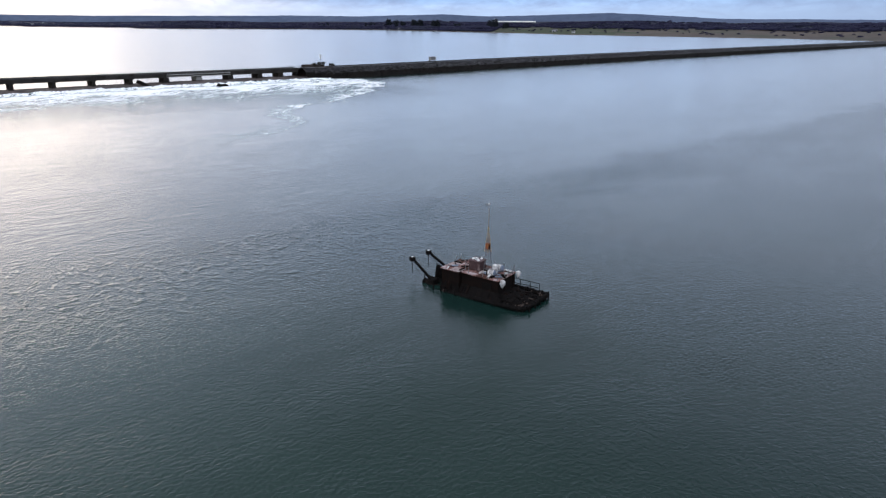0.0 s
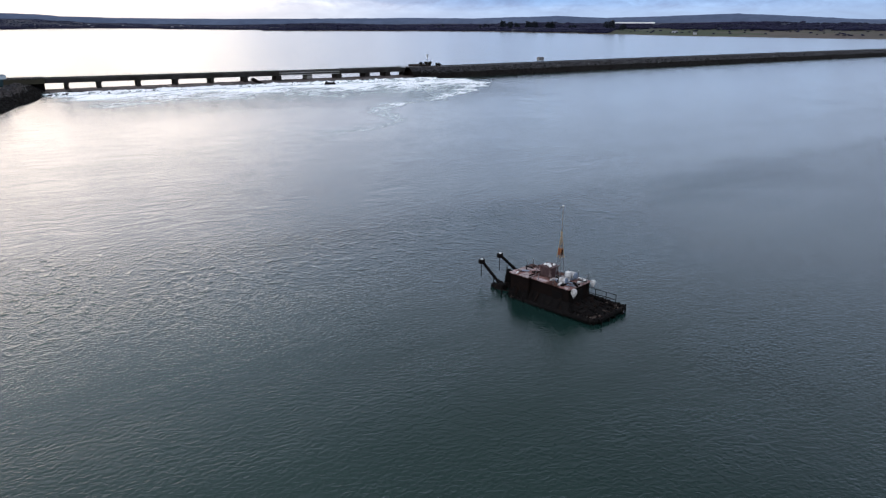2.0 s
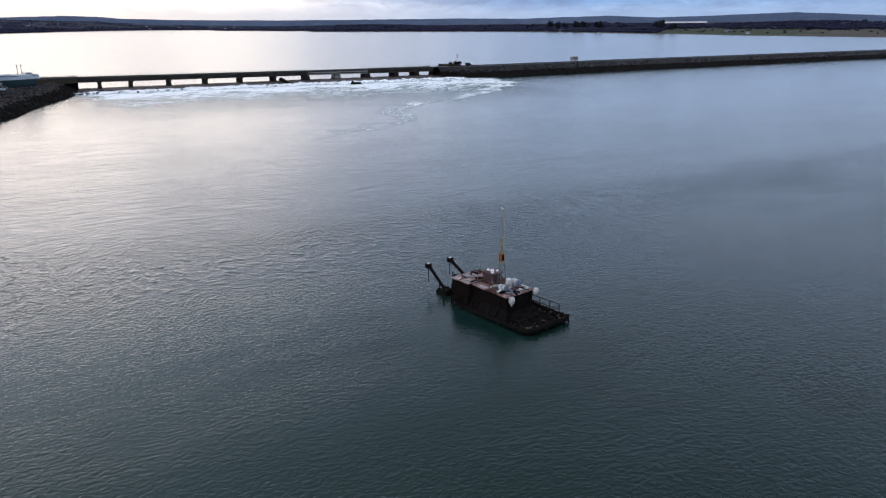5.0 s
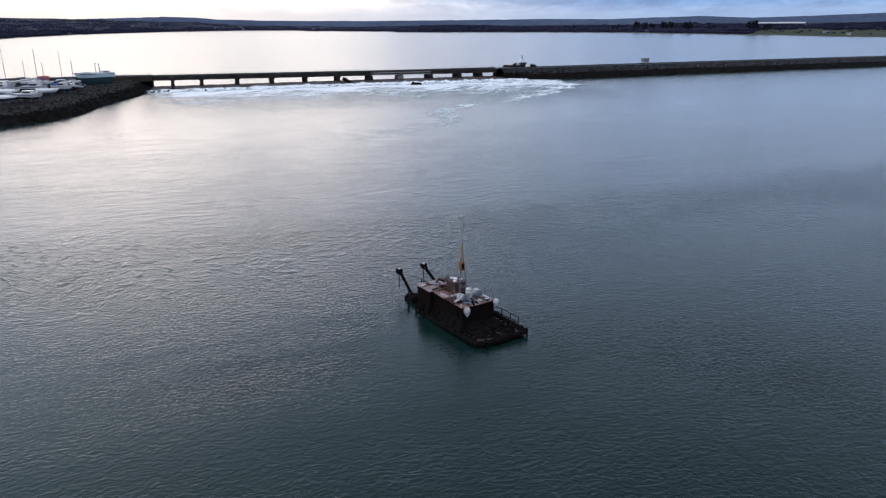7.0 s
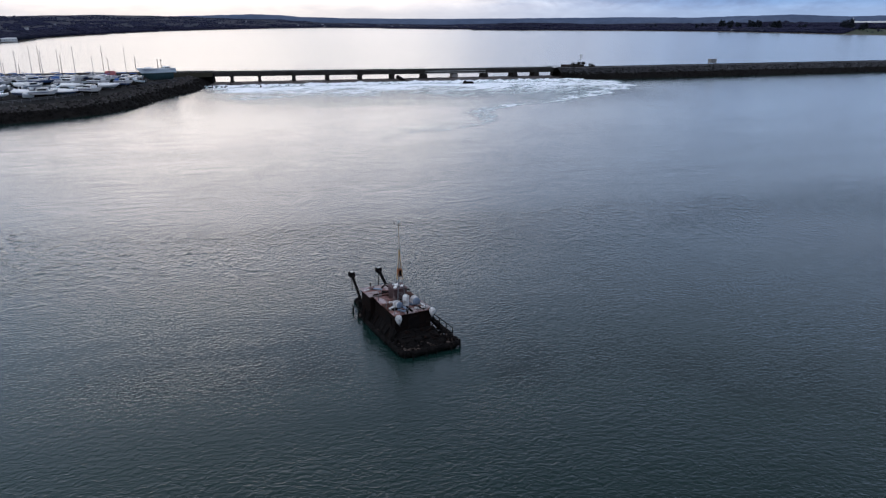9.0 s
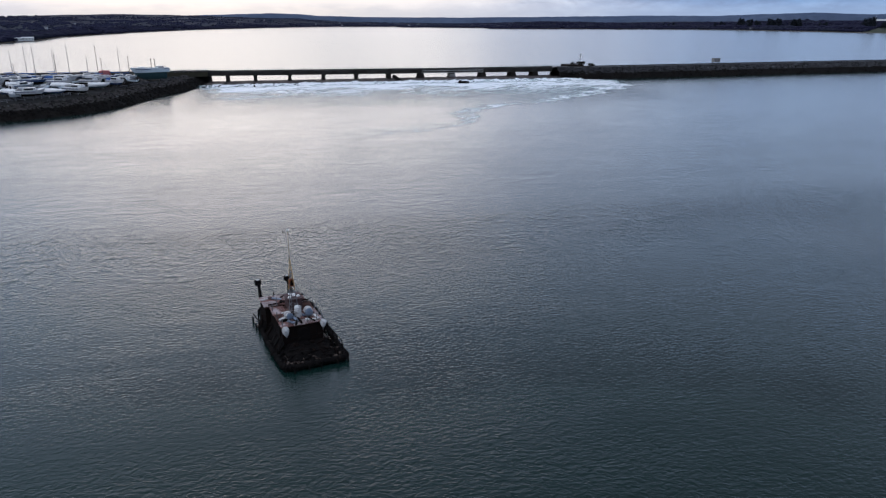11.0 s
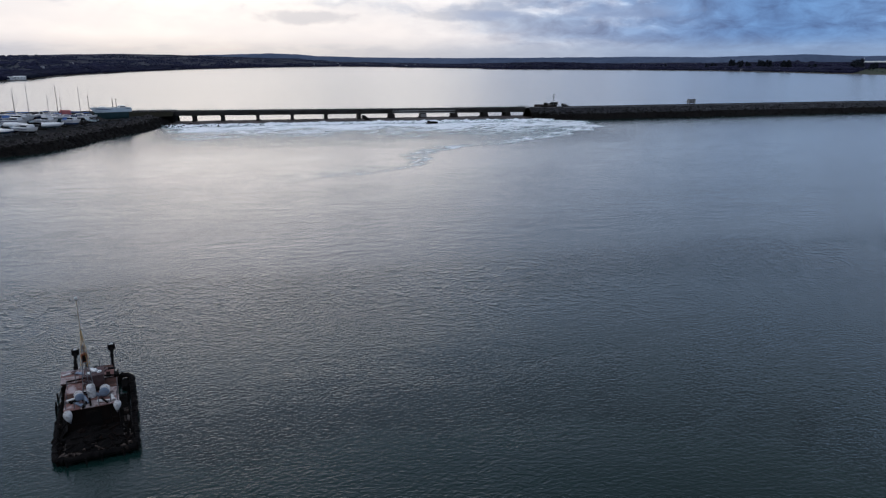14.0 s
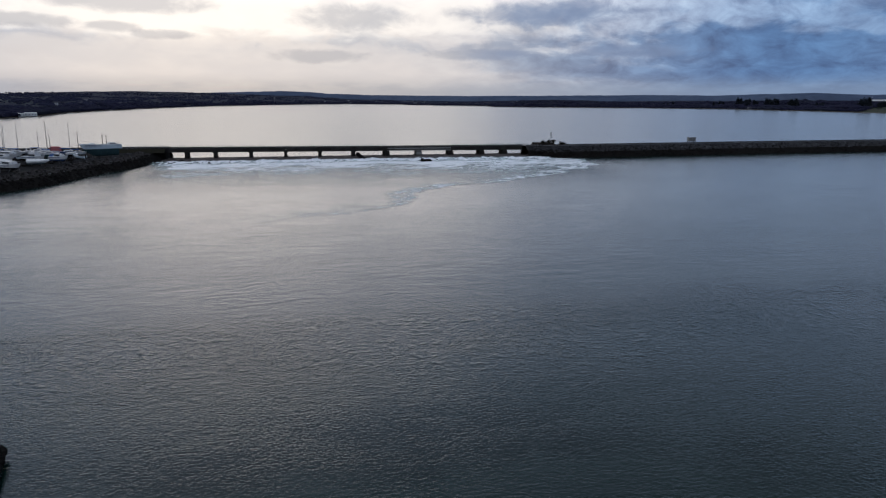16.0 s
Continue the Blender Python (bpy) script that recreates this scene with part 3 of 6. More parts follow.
spots += [(-88 + 34 * rnd.random() ** 1.4, rnd.uniform(-28, -12), 0.05, rnd.uniform(0.4, 0.9)) for _ in range(70)]
spots += [(rnd.gauss(c, 3), rnd.gauss(-22, 2.5), 0.1, rnd.uniform(0.35, 0.7)) for c in (-48, -22, 12, 22, 34) for _ in range(4)]
rocks("weir_stones", spots, WETROCK, "dark wet boulders breaking the white water")


# ---------------------------------------------------------------- viaduct
DECK_TOP = [(-90, 4.87), (15, 4.35), (90, 4.22)]
DECK_LOW = [(-90, 2.97), (15, 2.42), (90, 2.12)]


def viaduct():
    top = thing("viaduct", pose(0, 0, 0), "long low concrete railway viaduct on narrow stone piers", "viaduct")
    S = 15.85
    ends = [-86.5, -75.9] + [(k - 6) * S for k in range(2, 11)] + [75.3, 87.5]
    for x in ends[1:-1]:
        newer = 30 < x < 33
        stone = PALE_CONCRETE if newer else PIER
        wide, cap = (0.75 if x < 10 else 1.5), lerp_table(DECK_LOW, x) - 0.40
        bm = B()
        box(bm, -wide, wide, 0.0, 5.6, -1.5, cap, 0.12, 0.06)
        p = part("pier", bm, stone, top, "pale newer concrete pier" if newer else "")
        p.location = (x, 0, 0)
        b1, b2, b3 = B(), B(), B()
        box(b1, -0.7, 0.7, 7.0, 8.6, -1.5, cap, 0.1, 0.05)
        part("back_column", b1, PIER, p)
        box(b2, -1.0, 1.0, -0.35, 8.9, cap - 0.02, cap + 0.38, 0.06)
        part("cap_beam", b2, CONCRETE, p)
        box(b3, -wide - .35, wide + .35, -.5, 6.0, -1.5, 0.45, 0.12, 0.1)
        part("plinth", b3, PIER, p)
    for a, b in zip(ends, ends[1:]):
        renewed = 15 < a < 47
        h0, h1 = lerp_table(DECK_TOP, a), lerp_table(DECK_TOP, b)
        l0, l1 = lerp_table(DECK_LOW, a), lerp_table(DECK_LOW, b)
        a, b = a + 0.03, b - 0.03

        def beam(name, y0, y1, d0, d1, material, label="", from_top=True):
            """A beam along the span between two depths below the deck's top, or above its underside."""
            bm = B()
            za, zb = (h0, h1) if from_top else (l0, l1)
            m = (d0 + d1) / 2
            bar(bm, (a, (y0 + y1) / 2, za + m), (b, (y0 + y1) / 2, zb + m), y1 - y0, abs(d1 - d0))
            part(name, bm, material, top, label)
        if renewed:
            beam("girder", 0.4, 9.0, 0.0, 0.95, CONCRETE, "", False)
            beam("walkway", -0.55, 0.5, -1.02, -0.62, PALE_CONCRETE, "pale concrete walkway edge")
            beam("edge_beam", -0.35, 0.3, 0.02, 0.42, PALE_CONCRETE, "pale new edge beam", False)
            beam("parapet", 0.9, 1.2, -0.75, 0.0, CONCRETE)
        else:
            beam("girder", -0.6, 9.0, 0.0, 1.35, CONCRETE, "", False)
            beam("parapet", -0.75, -0.42, -0.72, 0.0, CONCRETE)
        beam("parapet", 8.6, 8.9, -0.55, -0.02, CONCRETE)
        beam("track_bed", 1.3, 8.5, -0.62, -0.42, BALLAST)
        for y in (2.6, 4.2):
            beam("rail", y - 0.04, y + 0.04, -0.42, -0.26, STEEL)
        for h in (0.6, 1.15):
            beam("handrail", -0.52, -0.47, (-0.62 if renewed else 0) + h - .04, (-0.62 if renewed else 0) + h, STEEL)
    meshes = []
    for r0 in (0.075, 0.11):
        bm = B()
        rod(bm, (0, 0, 0), (0, 0, 1.2), r0, sides=6)
        meshes.append(mesh_of(bm, "post", STEEL))
    x = -85.5
    while x < 87:
        renewed = 15.85 < x < 47.55
        o = new("post", meshes[renewed or x > 62])
        o.parent, o.location = top, (x, -0.5, lerp_table(DECK_TOP, x) - (0.62 if renewed else 0.04))
        x += 1.5
    for x in (-15.85, 0.0, 15.2):
        bm = B()
        h = lerp_table(DECK_TOP, x)
        box(bm, x - 0.9, x + 0.9, -0.95, 0.2, h - .6, h + .28, 0.08)
        part("pilaster", bm, PIER, top)


viaduct()


def fallen_beams():
    """Broken pieces of an older bridge lying in the race."""
    a = thing("broken_beam", pose(0.9, -9, 0.0), "dark broken bridge beam leaning from a pier into the water", "debris")
    bm = B()
    bar(bm, (0.2, 3.0, 1.9), (2.8, -5.0, -0.5), 1.3, 0.9)
    part("beam", bm, TAR, a)
    bm = B()
    bar(bm, (-0.4, 3.5, 1.5), (1.4, -5, -0.3), 0.5, 0.5)
    part("strut", bm, RUST, a)
    b = thing("sunken_block", pose(28.5, -33, 0.0), "dark concrete block half sunk in foaming water", "debris")
    bm = B()
    ball(bm, (0, 0, 0.2), 1.0, 2.9, 1.5, 0.9, 0.35, 3)
    part("block", bm, TAR, b)
    bm = B()
    ball(bm, (-1.3, 0.4, 0.7), 0.8, 1.1, 1.0, 0.9, 0.4, 7)
    part("lump", bm, WETROCK, b)


fallen_beams()

# ---------------------------------------------------------------- causeway east of the viaduct
CREST, WET = 4.5, 2.7
SHORE_Y = [(82, -10), (88, -24), (95, -29), (125, -27), (160, -25), (210, -22), (300, -18), (430, -14), (640, -10), (950, -5), (1300, 20)]


def causeway():
    xs = list(np.arange(83, 130, 3.0)) + list(np.arange(130, 420, 8.0)) + list(np.arange(420, 1301, 25.0))
    prof = [(0, -1.5), (2.0, 0.0), (6.5, WET), (16.0, CREST), (17.5, CREST + 0.15), (31, CREST + 0.1), (46, -1.5)]
    verts, faces = [], []
    for i, x in enumerate(xs):
        y0 = lerp_table(SHORE_Y, x) - 2
        g = min(1.0, (x - 80) / 10)
        for j, (dy, z) in enumerate(prof):
            k = 0.35 if 0 < j < 4 else 0.1
            verts.append((x + k * noise.noise(Vector((x, j, 1))), y0 + dy * g + 2.2 * k * noise.noise(Vector((x * .3, j, 0))), z + k * noise.noise(Vector((x * .4, j, 7)))))
    n = len(prof)
    for i in range(len(xs) - 1):
        for j in range(n - 1):
            a = i * n + j
            faces.append((a, a + n, a + n + 1, a + 1))
    ob = raw("causeway", verts, faces, ROCK)
    ob.data.materials.append(WETROCK)
    ob.data.materials.append(BALLAST)
    for f in ob.data.polygons:
        j = f.index % (n - 1)
        f.material_index = 1 if j < 2 else (2 if j in (3, 4) else 0)
    tagged(ob, "long rubble-stone railway causeway with a dark weedy foot", "causeway", kind="structure")
    r = random.Random(11)
    dry, wet = [], []
    for _ in range(5200):
        x = 84 + 700 * r.random() ** 2.2
        y0, g = lerp_table(SHORE_Y, x) - 2, min(1.0, (x - 80) / 10)
        dy = r.uniform(1.5, 16)
        z = lerp_table(prof[:5], dy)
        (wet if z < WET + r.uniform(-0.5, 0.5) else dry).append((x, y0 + dy * g, z, r.uniform(0.25, 0.75)))
    rocks("causeway_stones", dry, ROCK, "grey rubble stones on the causeway slope")
    pale = [(x, y, z + .1, q * 1.2) for x, y, z, q in dry if x > 150 and r.random() < 0.05 or (190 < x < 330 and r.random() < 0.05)]
    rocks("causeway_pale_stones", pale, PALE_ROCK, "scattered pale stones on the causeway slope")
    rocks("causeway_weedy_stones", wet, WETROCK, "dark weed-covered stones at the waterline")
    for y in (7.5, 9.0):
        verts, faces = [], []
        for i, x in enumerate(xs):
            yy = lerp_table(SHORE_Y, x) + (16 if x > 130 else 16 + (130 - x) * 0.02) + (y - 7.5)
            verts += [(x, yy - .05, CREST + .3), (x, yy + .05, CREST + .3), (x, yy + .05, CREST + .1), (x, yy - .05, CREST + .1)]
            if i:
                a = 4 * i
                faces += [(a - 4, a, a + 1, a - 3), (a - 3, a + 1, a + 2, a - 2), (a - 1, a + 3, a, a - 4)]
        tagged(raw("rail_1" if y < 8 else "rail_2", verts, faces, STEEL), "rusty steel rail along the causeway", "rail", kind="structure")


causeway()


def leaf_clump(name, spots, material, parent, seed=1, per=40, leaf=0.18):
    """A crown of many small leaf faces round the given balls (x, y, z, radius)."""
    r = random.Random(seed)
    verts, faces = [], []
    for x, y, z, s in spots:
        for _ in range(per):
            d = Vector((r.gauss(0, 1), r.gauss(0, 1), r.gauss(0, 1))).normalized() * s * r.random() ** 0.4
            a, b = Vector((r.gauss(0, 1), r.gauss(0, 1), r.gauss(0, 1))).normalized(), Vector((r.gauss(0, 1), r.gauss(0, 1), r.gauss(0, 1))).normalized()
            q, n = Vector((x, y, z)) + d, len(verts)
            verts += [q - a * leaf, q + b * leaf * .6, q + a * leaf, q - b * leaf * .6]
            faces.append((n, n + 1, n + 2, n + 3))
    return raw(name, verts, faces, material, parent)


def abutment():
    top = thing("abutment", pose(95, 0, 0), "rough stone abutment mound at the viaduct's end", "abutment")
    bm = B()
    ball(bm, (4, -9, 0.4), 1.0, 12.5, 14, 4.8, 0.16, 4, 4)
    part("rubble", bm, OLDSTONE, top)
    bm = B()
    box(bm, -2.5, 6.5, -1.5, 10, 0, 5.25, 0.2, 0.3)
    part("wall", bm, OLDSTONE, top)
    bm = B()
    box(bm, -7.0, 9, -14, -1.6, -1, 4.6, 0.3, 1.0)
    part("face_block", bm, OLDSTONE, top)
    bm = B()
    box(bm, -8.6, -5.0, -6.0, 9.5, -1, 3.2, 0.3, 0.5)
    part("wing_wall", bm, OLDSTONE, top)
    r = random.Random(3)
    for n, (x, y) in enumerate(((0.5, -0.5), (3.4, 0.5), (4.8, -0.6), (6.0, 0.2), (9.0, -2.5), (10.2, -3))):
        s = thing("shrub", pose(95 + x, y, 5.25 if -2.5 < x < 6.5 else 4.6), "dark scrubby bush growing on the stone mound", "shrub", "shrubs on the abutment")
        bm = B()
        rod(bm, (0, 0, -0.6), (0.1, 0, 0.5), 0.07, 0.04, 6)
        part("stem", bm, SHRUB, s)
        leaf_clump("leaves", [(r.uniform(-.9, .9), r.uniform(-.6, .6), r.uniform(0.2, 1.2), 0.65) for _ in range(9)], SHRUB, s, n, 45)
    m = thing("signal_mast", pose(99.7, 0.5, 5.6), "slim grey signal mast with two panel antennas", "mast")
    bm = B()
    rod(bm, (0, 0, -0.3), (0, 0, 5.4), 0.11, 0.07)
    part("pole", bm, STEEL, m)
    for x in (-0.35, 0.35):
        bm = B()
        box(bm, x - 0.16, x + 0.16, -0.15, 0.05, 2.9, 5.2, 0.03)
        part("antenna", bm, WHITE, m)
    bm = B()
    bar(bm, (-0.4, 0, 3.4), (0.4, 0, 3.4), 0.08, 0.08)
    part("bracket", bm, STEEL, m)
    h = thing("equipment_cabin", pose(180.8, 3.5, CREST + 0.1, 0, 0, 2), "small grey equipment cabin on short legs beside the track", "cabin")
    bm = B()
    box(bm, -2.0, 2.0, -1.1, 1.1, 0.55, 2.5, 0.06)
    body = part("body", bm, PALE_CONCRETE, h)
    bm = B()
    box(bm, -2.15, 2.15, -1.25, 1.25, 2.5, 2.68, 0.05)
    part("roof", bm, STEEL, h)
    for x in (-1.7, 1.7):
        for y in (-0.8, 0.8):
            bm = B()
            box(bm, x - 0.15, x + 0.15, y - 0.15, y + 0.15, -0.2, 0.6)
            part("leg", bm, CONCRETE, h)
    for x in (-0.9, 0.7):
        bm = B()
        box(bm, x - 0.4, x + 0.4, -1.14, -1.08, 0.75, 2.3)
        part("door", bm, STEEL, body)


abutment()

# ---------------------------------------------------------------- boatyard peninsula west of the viaduct
YARD_Z = 3.4
EDGE = [(-84.5, -2), (-86, -22), (-89, -42), (-95, -58), (-100, -78), (-103.5, -97), (-110, -111), (-122, -122), (-140, -134), (-175, -150), (-240, -170), (-420, -200)]


def resample(points, step):
    out = [Vector(points[0])]
    for a, b in zip(points, points[1:]):
        a, b = Vector(a), Vector(b)
        n = max(1, int((b - a).length / step))
        out += [a.lerp(b, (k + 1) / n) for k in range(n)]
    return out


def boatyard():
    line = resample(EDGE, 3.0)
    prof = [(-2.5, -1.5), (0, 0.0), (4.6, 2.5), (8.0, YARD_Z), (9.5, YARD_Z + 0.2), (11, YARD_Z)]
    verts, faces, rims = [], [], []
    inward = []
    for i, p in enumerate(line):
        d = (line[min(i + 2, len(line) - 1)] - line[max(i - 2, 0)]).normalized()
        n = Vector((d.y, -d.x))
        inward.append(n if n.x < 0.3 and n.dot(Vector((-1, 0.7))) > 0 else -n)
    for i, (p, n) in enumerate(zip(line, inward)):
        for j, (off, z) in enumerate(prof):
            k = 0.45 if 0 < j < 4 else 0.0
            q = p + n * (off + k * noise.noise(Vector((i * .7, j, 3))))
            verts.append((q.x, q.y, z + k * noise.noise(Vector((i * .9, j, 0)))))
    m = len(prof)
    for i in range(len(line) - 1):
        for j in range(m - 1):
            a = i * m + j
            faces.append((a, a + m, a + m + 1, a + 1))
    ob = raw("yard_bank", verts, faces, BANKROCK)
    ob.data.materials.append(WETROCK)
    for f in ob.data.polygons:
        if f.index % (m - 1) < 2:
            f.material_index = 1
    tagged(ob, "rubble-stone bank round the boatyard, dark and weedy below", "bank", kind="structure")
    rim = [Vector(verts[i * m + m - 1]) for i in range(len(line))]
    ring = [(v.x, v.y, YARD_Z) for v in rim] + [(-420, 12, YARD_Z), (-84.5, 12, YARD_Z)]
    bm = B()
    bm.faces.new([bm.verts.new(v) for v in ring])
    bmesh.ops.triangulate(bm, faces=bm.faces)
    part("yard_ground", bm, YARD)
    tagged(bpy.data.objects["yard_ground"], "bare gravel ground of a boatyard", "ground", kind="structure")
    r = random.Random(21)
    dry, wet = [], []
    for _ in range(3600):
        i = int(min(len(line) - 2, r.random() ** 1.2 * 62))
        off = r.uniform(-0.5, 10.5)
        q = line[i].lerp(line[i + 1], r.random()) + inward[i] * off
        z = lerp_table(prof, off)
        (wet if z < 2.5 + r.uniform(-0.4, 0.4) else dry).append((q.x, q.y, z, r.uniform(0.25, 0.7)))
    rocks("bank_stones", dry, BANKROCK, "grey rubble stones round the boatyard")
    rocks("bank_pale_stones", [(x, y, z + .05, q * .8) for x, y, z, q in dry if r.random() < 0.16], PALE_ROCK, "scattered pale stones on the boatyard bank")
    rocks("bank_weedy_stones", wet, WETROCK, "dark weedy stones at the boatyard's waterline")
    # the railway bank behind the yard
    verts, faces = [], []
    prof = [(-7, YARD_Z - 0.2), (-3.5, 4.9), (0, 5.1), (9, 5.1), (18, -1)]
    xs = list(np.arange(-420, -83, 6.0))
    for x in xs:
        for j, (y, z) in enumerate(prof):
            verts.append((x, y + 0.3 * noise.noise(Vector((x * .3, j, 0))), z + 0.2 * noise.noise(Vector((x * .3, j, 5)))))
    n = len(prof)
    for i in range(len(xs) - 1):
        for j in range(n - 1):
            a = i * n + j
            faces.append((a, a + n, a + n + 1, a + 1))
    ob = raw("railway_bank", verts, faces, SHRUB)
    ob.data.materials.append(WETROCK)
    for f in ob.data.polygons:
        if f.index % (n - 1) in (1, 2):
            f.material_index = 1
    tagged(ob, "low overgrown railway bank behind the boatyard", "bank", kind="structure")
    bm = B()
    box(bm, -96, -84.2, -3.4, 9.6, -1, 5.05, 0.15)
    part("west_abutment", bm, WETROCK)
    tagged(bpy.data.objects["west_abutment"], "dark stone end wall of the viaduct", "abutment", kind="structure")
    t = thing("bank_railing", pose(0, 0, 5.05), "thin steel railing on the end of the railway bank", "railing")
    for k in range(9):
        bm = B()
        rod(bm, (-100 + 1.9 * k, -2.9, -0.1), (-100 + 1.9 * k, -2.9, 1.2), 0.06, sides=6)
        part("post", bm, STEEL, t)
    for h in (0.6, 1.15):
        bm = B()
        rod(bm, (-100, -2.9, h), (-84.8, -2.9, h), 0.04, sides=6)
        part("rail", bm, STEEL, t)


boatyard()


# ---------------------------------------------------------------- boats
def hull_mesh(name, length, beam, depth, sheer, material, bow=0.55, fullness=0.5, rake=0.14):
    """A boat's hull, bow towards +x, from its keel (z 0) to its sheer line, closed by a deck."""
    rows, sides = 15, 7
    bm = B()
    rings = []
    for i in range(rows + 1):
        f = i / rows
        x = (f - 0.5) * length
        half = beam / 2 * (1 - max(0, (f - bow) / (1 - bow)) ** 2.2) * (0.86 + 0.14 * min(1, f * 4))
        top = depth * (1 + sheer * max(0, (f - 0.45) / 0.55) ** 2)
        low = depth * 0.75 * max(0, (f - 0.72) / 0.28) ** 2
        ring = []
        for j in range(-sides, sides + 1):
            s = j / sides
            yy = half * (1 if s > 0 else -1) * abs(s) ** fullness if half > 1e-3 else 0.0
            zz = low + (top - low) * abs(s) ** 1.7
            ring.append(bm.verts.new((x - rake * length * (1 - zz / max(top, .01)) * max(0, (f - .6) / .4), yy, zz)))
        rings.append(ring)
    for a, b in zip(rings, rings[1:]):
        for j in range(len(a) - 1):
            bm.faces.new((a[j], b[j], b[j + 1], a[j + 1]))
        bm.faces.new((a[0], a[-1], b[-1], b[0]))
    bm.faces.new(rings[0])
    bmesh.ops.remove_doubles(bm, verts=bm.verts, dist=0.002)
    return bm


def painted_hull(t, z, length, beam, depth, sheer, material, bow=0.55, fullness=0.5, bottom=None, line=0.5):
    """Topsides and a darker bottom below the waterline, cut from one hull shape."""
    for name, mat, keep_top in (("hull_side", material, True), ("bottom_paint_shade", bottom, False)):
        bm = hull_mesh(name, length, beam, depth, sheer, mat, bow, fullness)
        bmesh.ops.bisect_plane(bm, geom=bm.verts[:] + bm.edges[:] + bm.faces[:], plane_co=(0, 0, depth * line), plane_no=(0, 0, 1), clear_inner=keep_top, clear_outer=not keep_top)
        part(name, bm, mat, t).location.z = z


# bottom paints, kept dark to carry the shadow under the hulls as well
BOTTOMS = itertools.cycle((NAVY, TAR, TEAL, RUST, NAVY, TAR))


def stands(top, length, z, beam):
    """Timber props and keel blocks under a boat laid up ashore."""
    for x in (-0.3, 0.05, 0.3):
        bm = B()
        box(bm, x * length - 0.3, x * length + 0.3, -0.35, 0.35, 0, z + 0.05, 0.03)
        part("keel_block", bm, PIER, top)
    for x in (-0.28, 0.18):
        for s in (-1, 1):
            bm = B()
            rod(bm, (x * length, s * beam * 0.55, 0), (x * length, s * beam * 0.32, z + 0.75), 0.06, sides=6)
            part("prop", bm, STEEL, top)


def sailing_yacht(x, y, turn, length, mast, hull=GEL, label="", mast_mat=ALLOY, cover=BLUECOVER):
    t = thing("sailing_yacht", pose(x, y, YARD_Z, 0, 0, turn), label, "sailing boat", "boats laid up in the yard")
    beam, z = length * 0.31, 0.9
    painted_hull(t, z, length, beam, 1.55, 0.18, hull, bottom=next(BOTTOMS), line=0.52)
    bm = B()
    box(bm, -length * 0.10, length * 0.07, -0.16, 0.16, 0.25, z + 0.25, 0.05)
    part("keel", bm, TEAL, t)
    bm = B()
    box(bm, -length * 0.12, length * 0.2, -beam * 0.28, beam * 0.28, z + 1.45, z + 2.05, 0.12, 0.12)
    cabin = part("cabin", bm, GEL, t)
    for s in (-1, 1):
        bm = B()
        box(bm, -length * 0.08, length * 0.13, s * beam * 0.265 - 0.03, s * beam * 0.265 + 0.03, z + 1.66, z + 1.86)
        part("window", bm, GLASS, cabin)
    mx = length * 0.1
    bm = B()
    rod(bm, (mx, 0, z + 1.9), (mx, 0, z + 1.9 + mast), 0.12, 0.08)
    pole = part("mast", bm, mast_mat, t)
    bm = B()
    bar(bm, (mx, -0.9, z + 1.9 + mast * 0.55), (mx, 0.9, z + 1.9 + mast * 0.55), 0.06, 0.06)
    part("spreader", bm, mast_mat, pole)
    bm = B()
    rod(bm, (mx, 0, z + 2.7), (mx - length * 0.36, 0, z + 2.75), 0.16, 0.12)
    part("boom", bm, cover, t, "furled sail under a canvas cover")
    for a in ((length * 0.53, 0), (-length * 0.48, 0), (mx, beam * 0.45), (mx, -beam * 0.45)):
        bm = B()
        rod(bm, (a[0], a[1], z + 1.6), (mx, 0, z + 1.8 + mast), 0.012, sides=4)
        part("stay", bm, STEEL, t)
    stands(t, length, z * 0.35, beam)
    return t


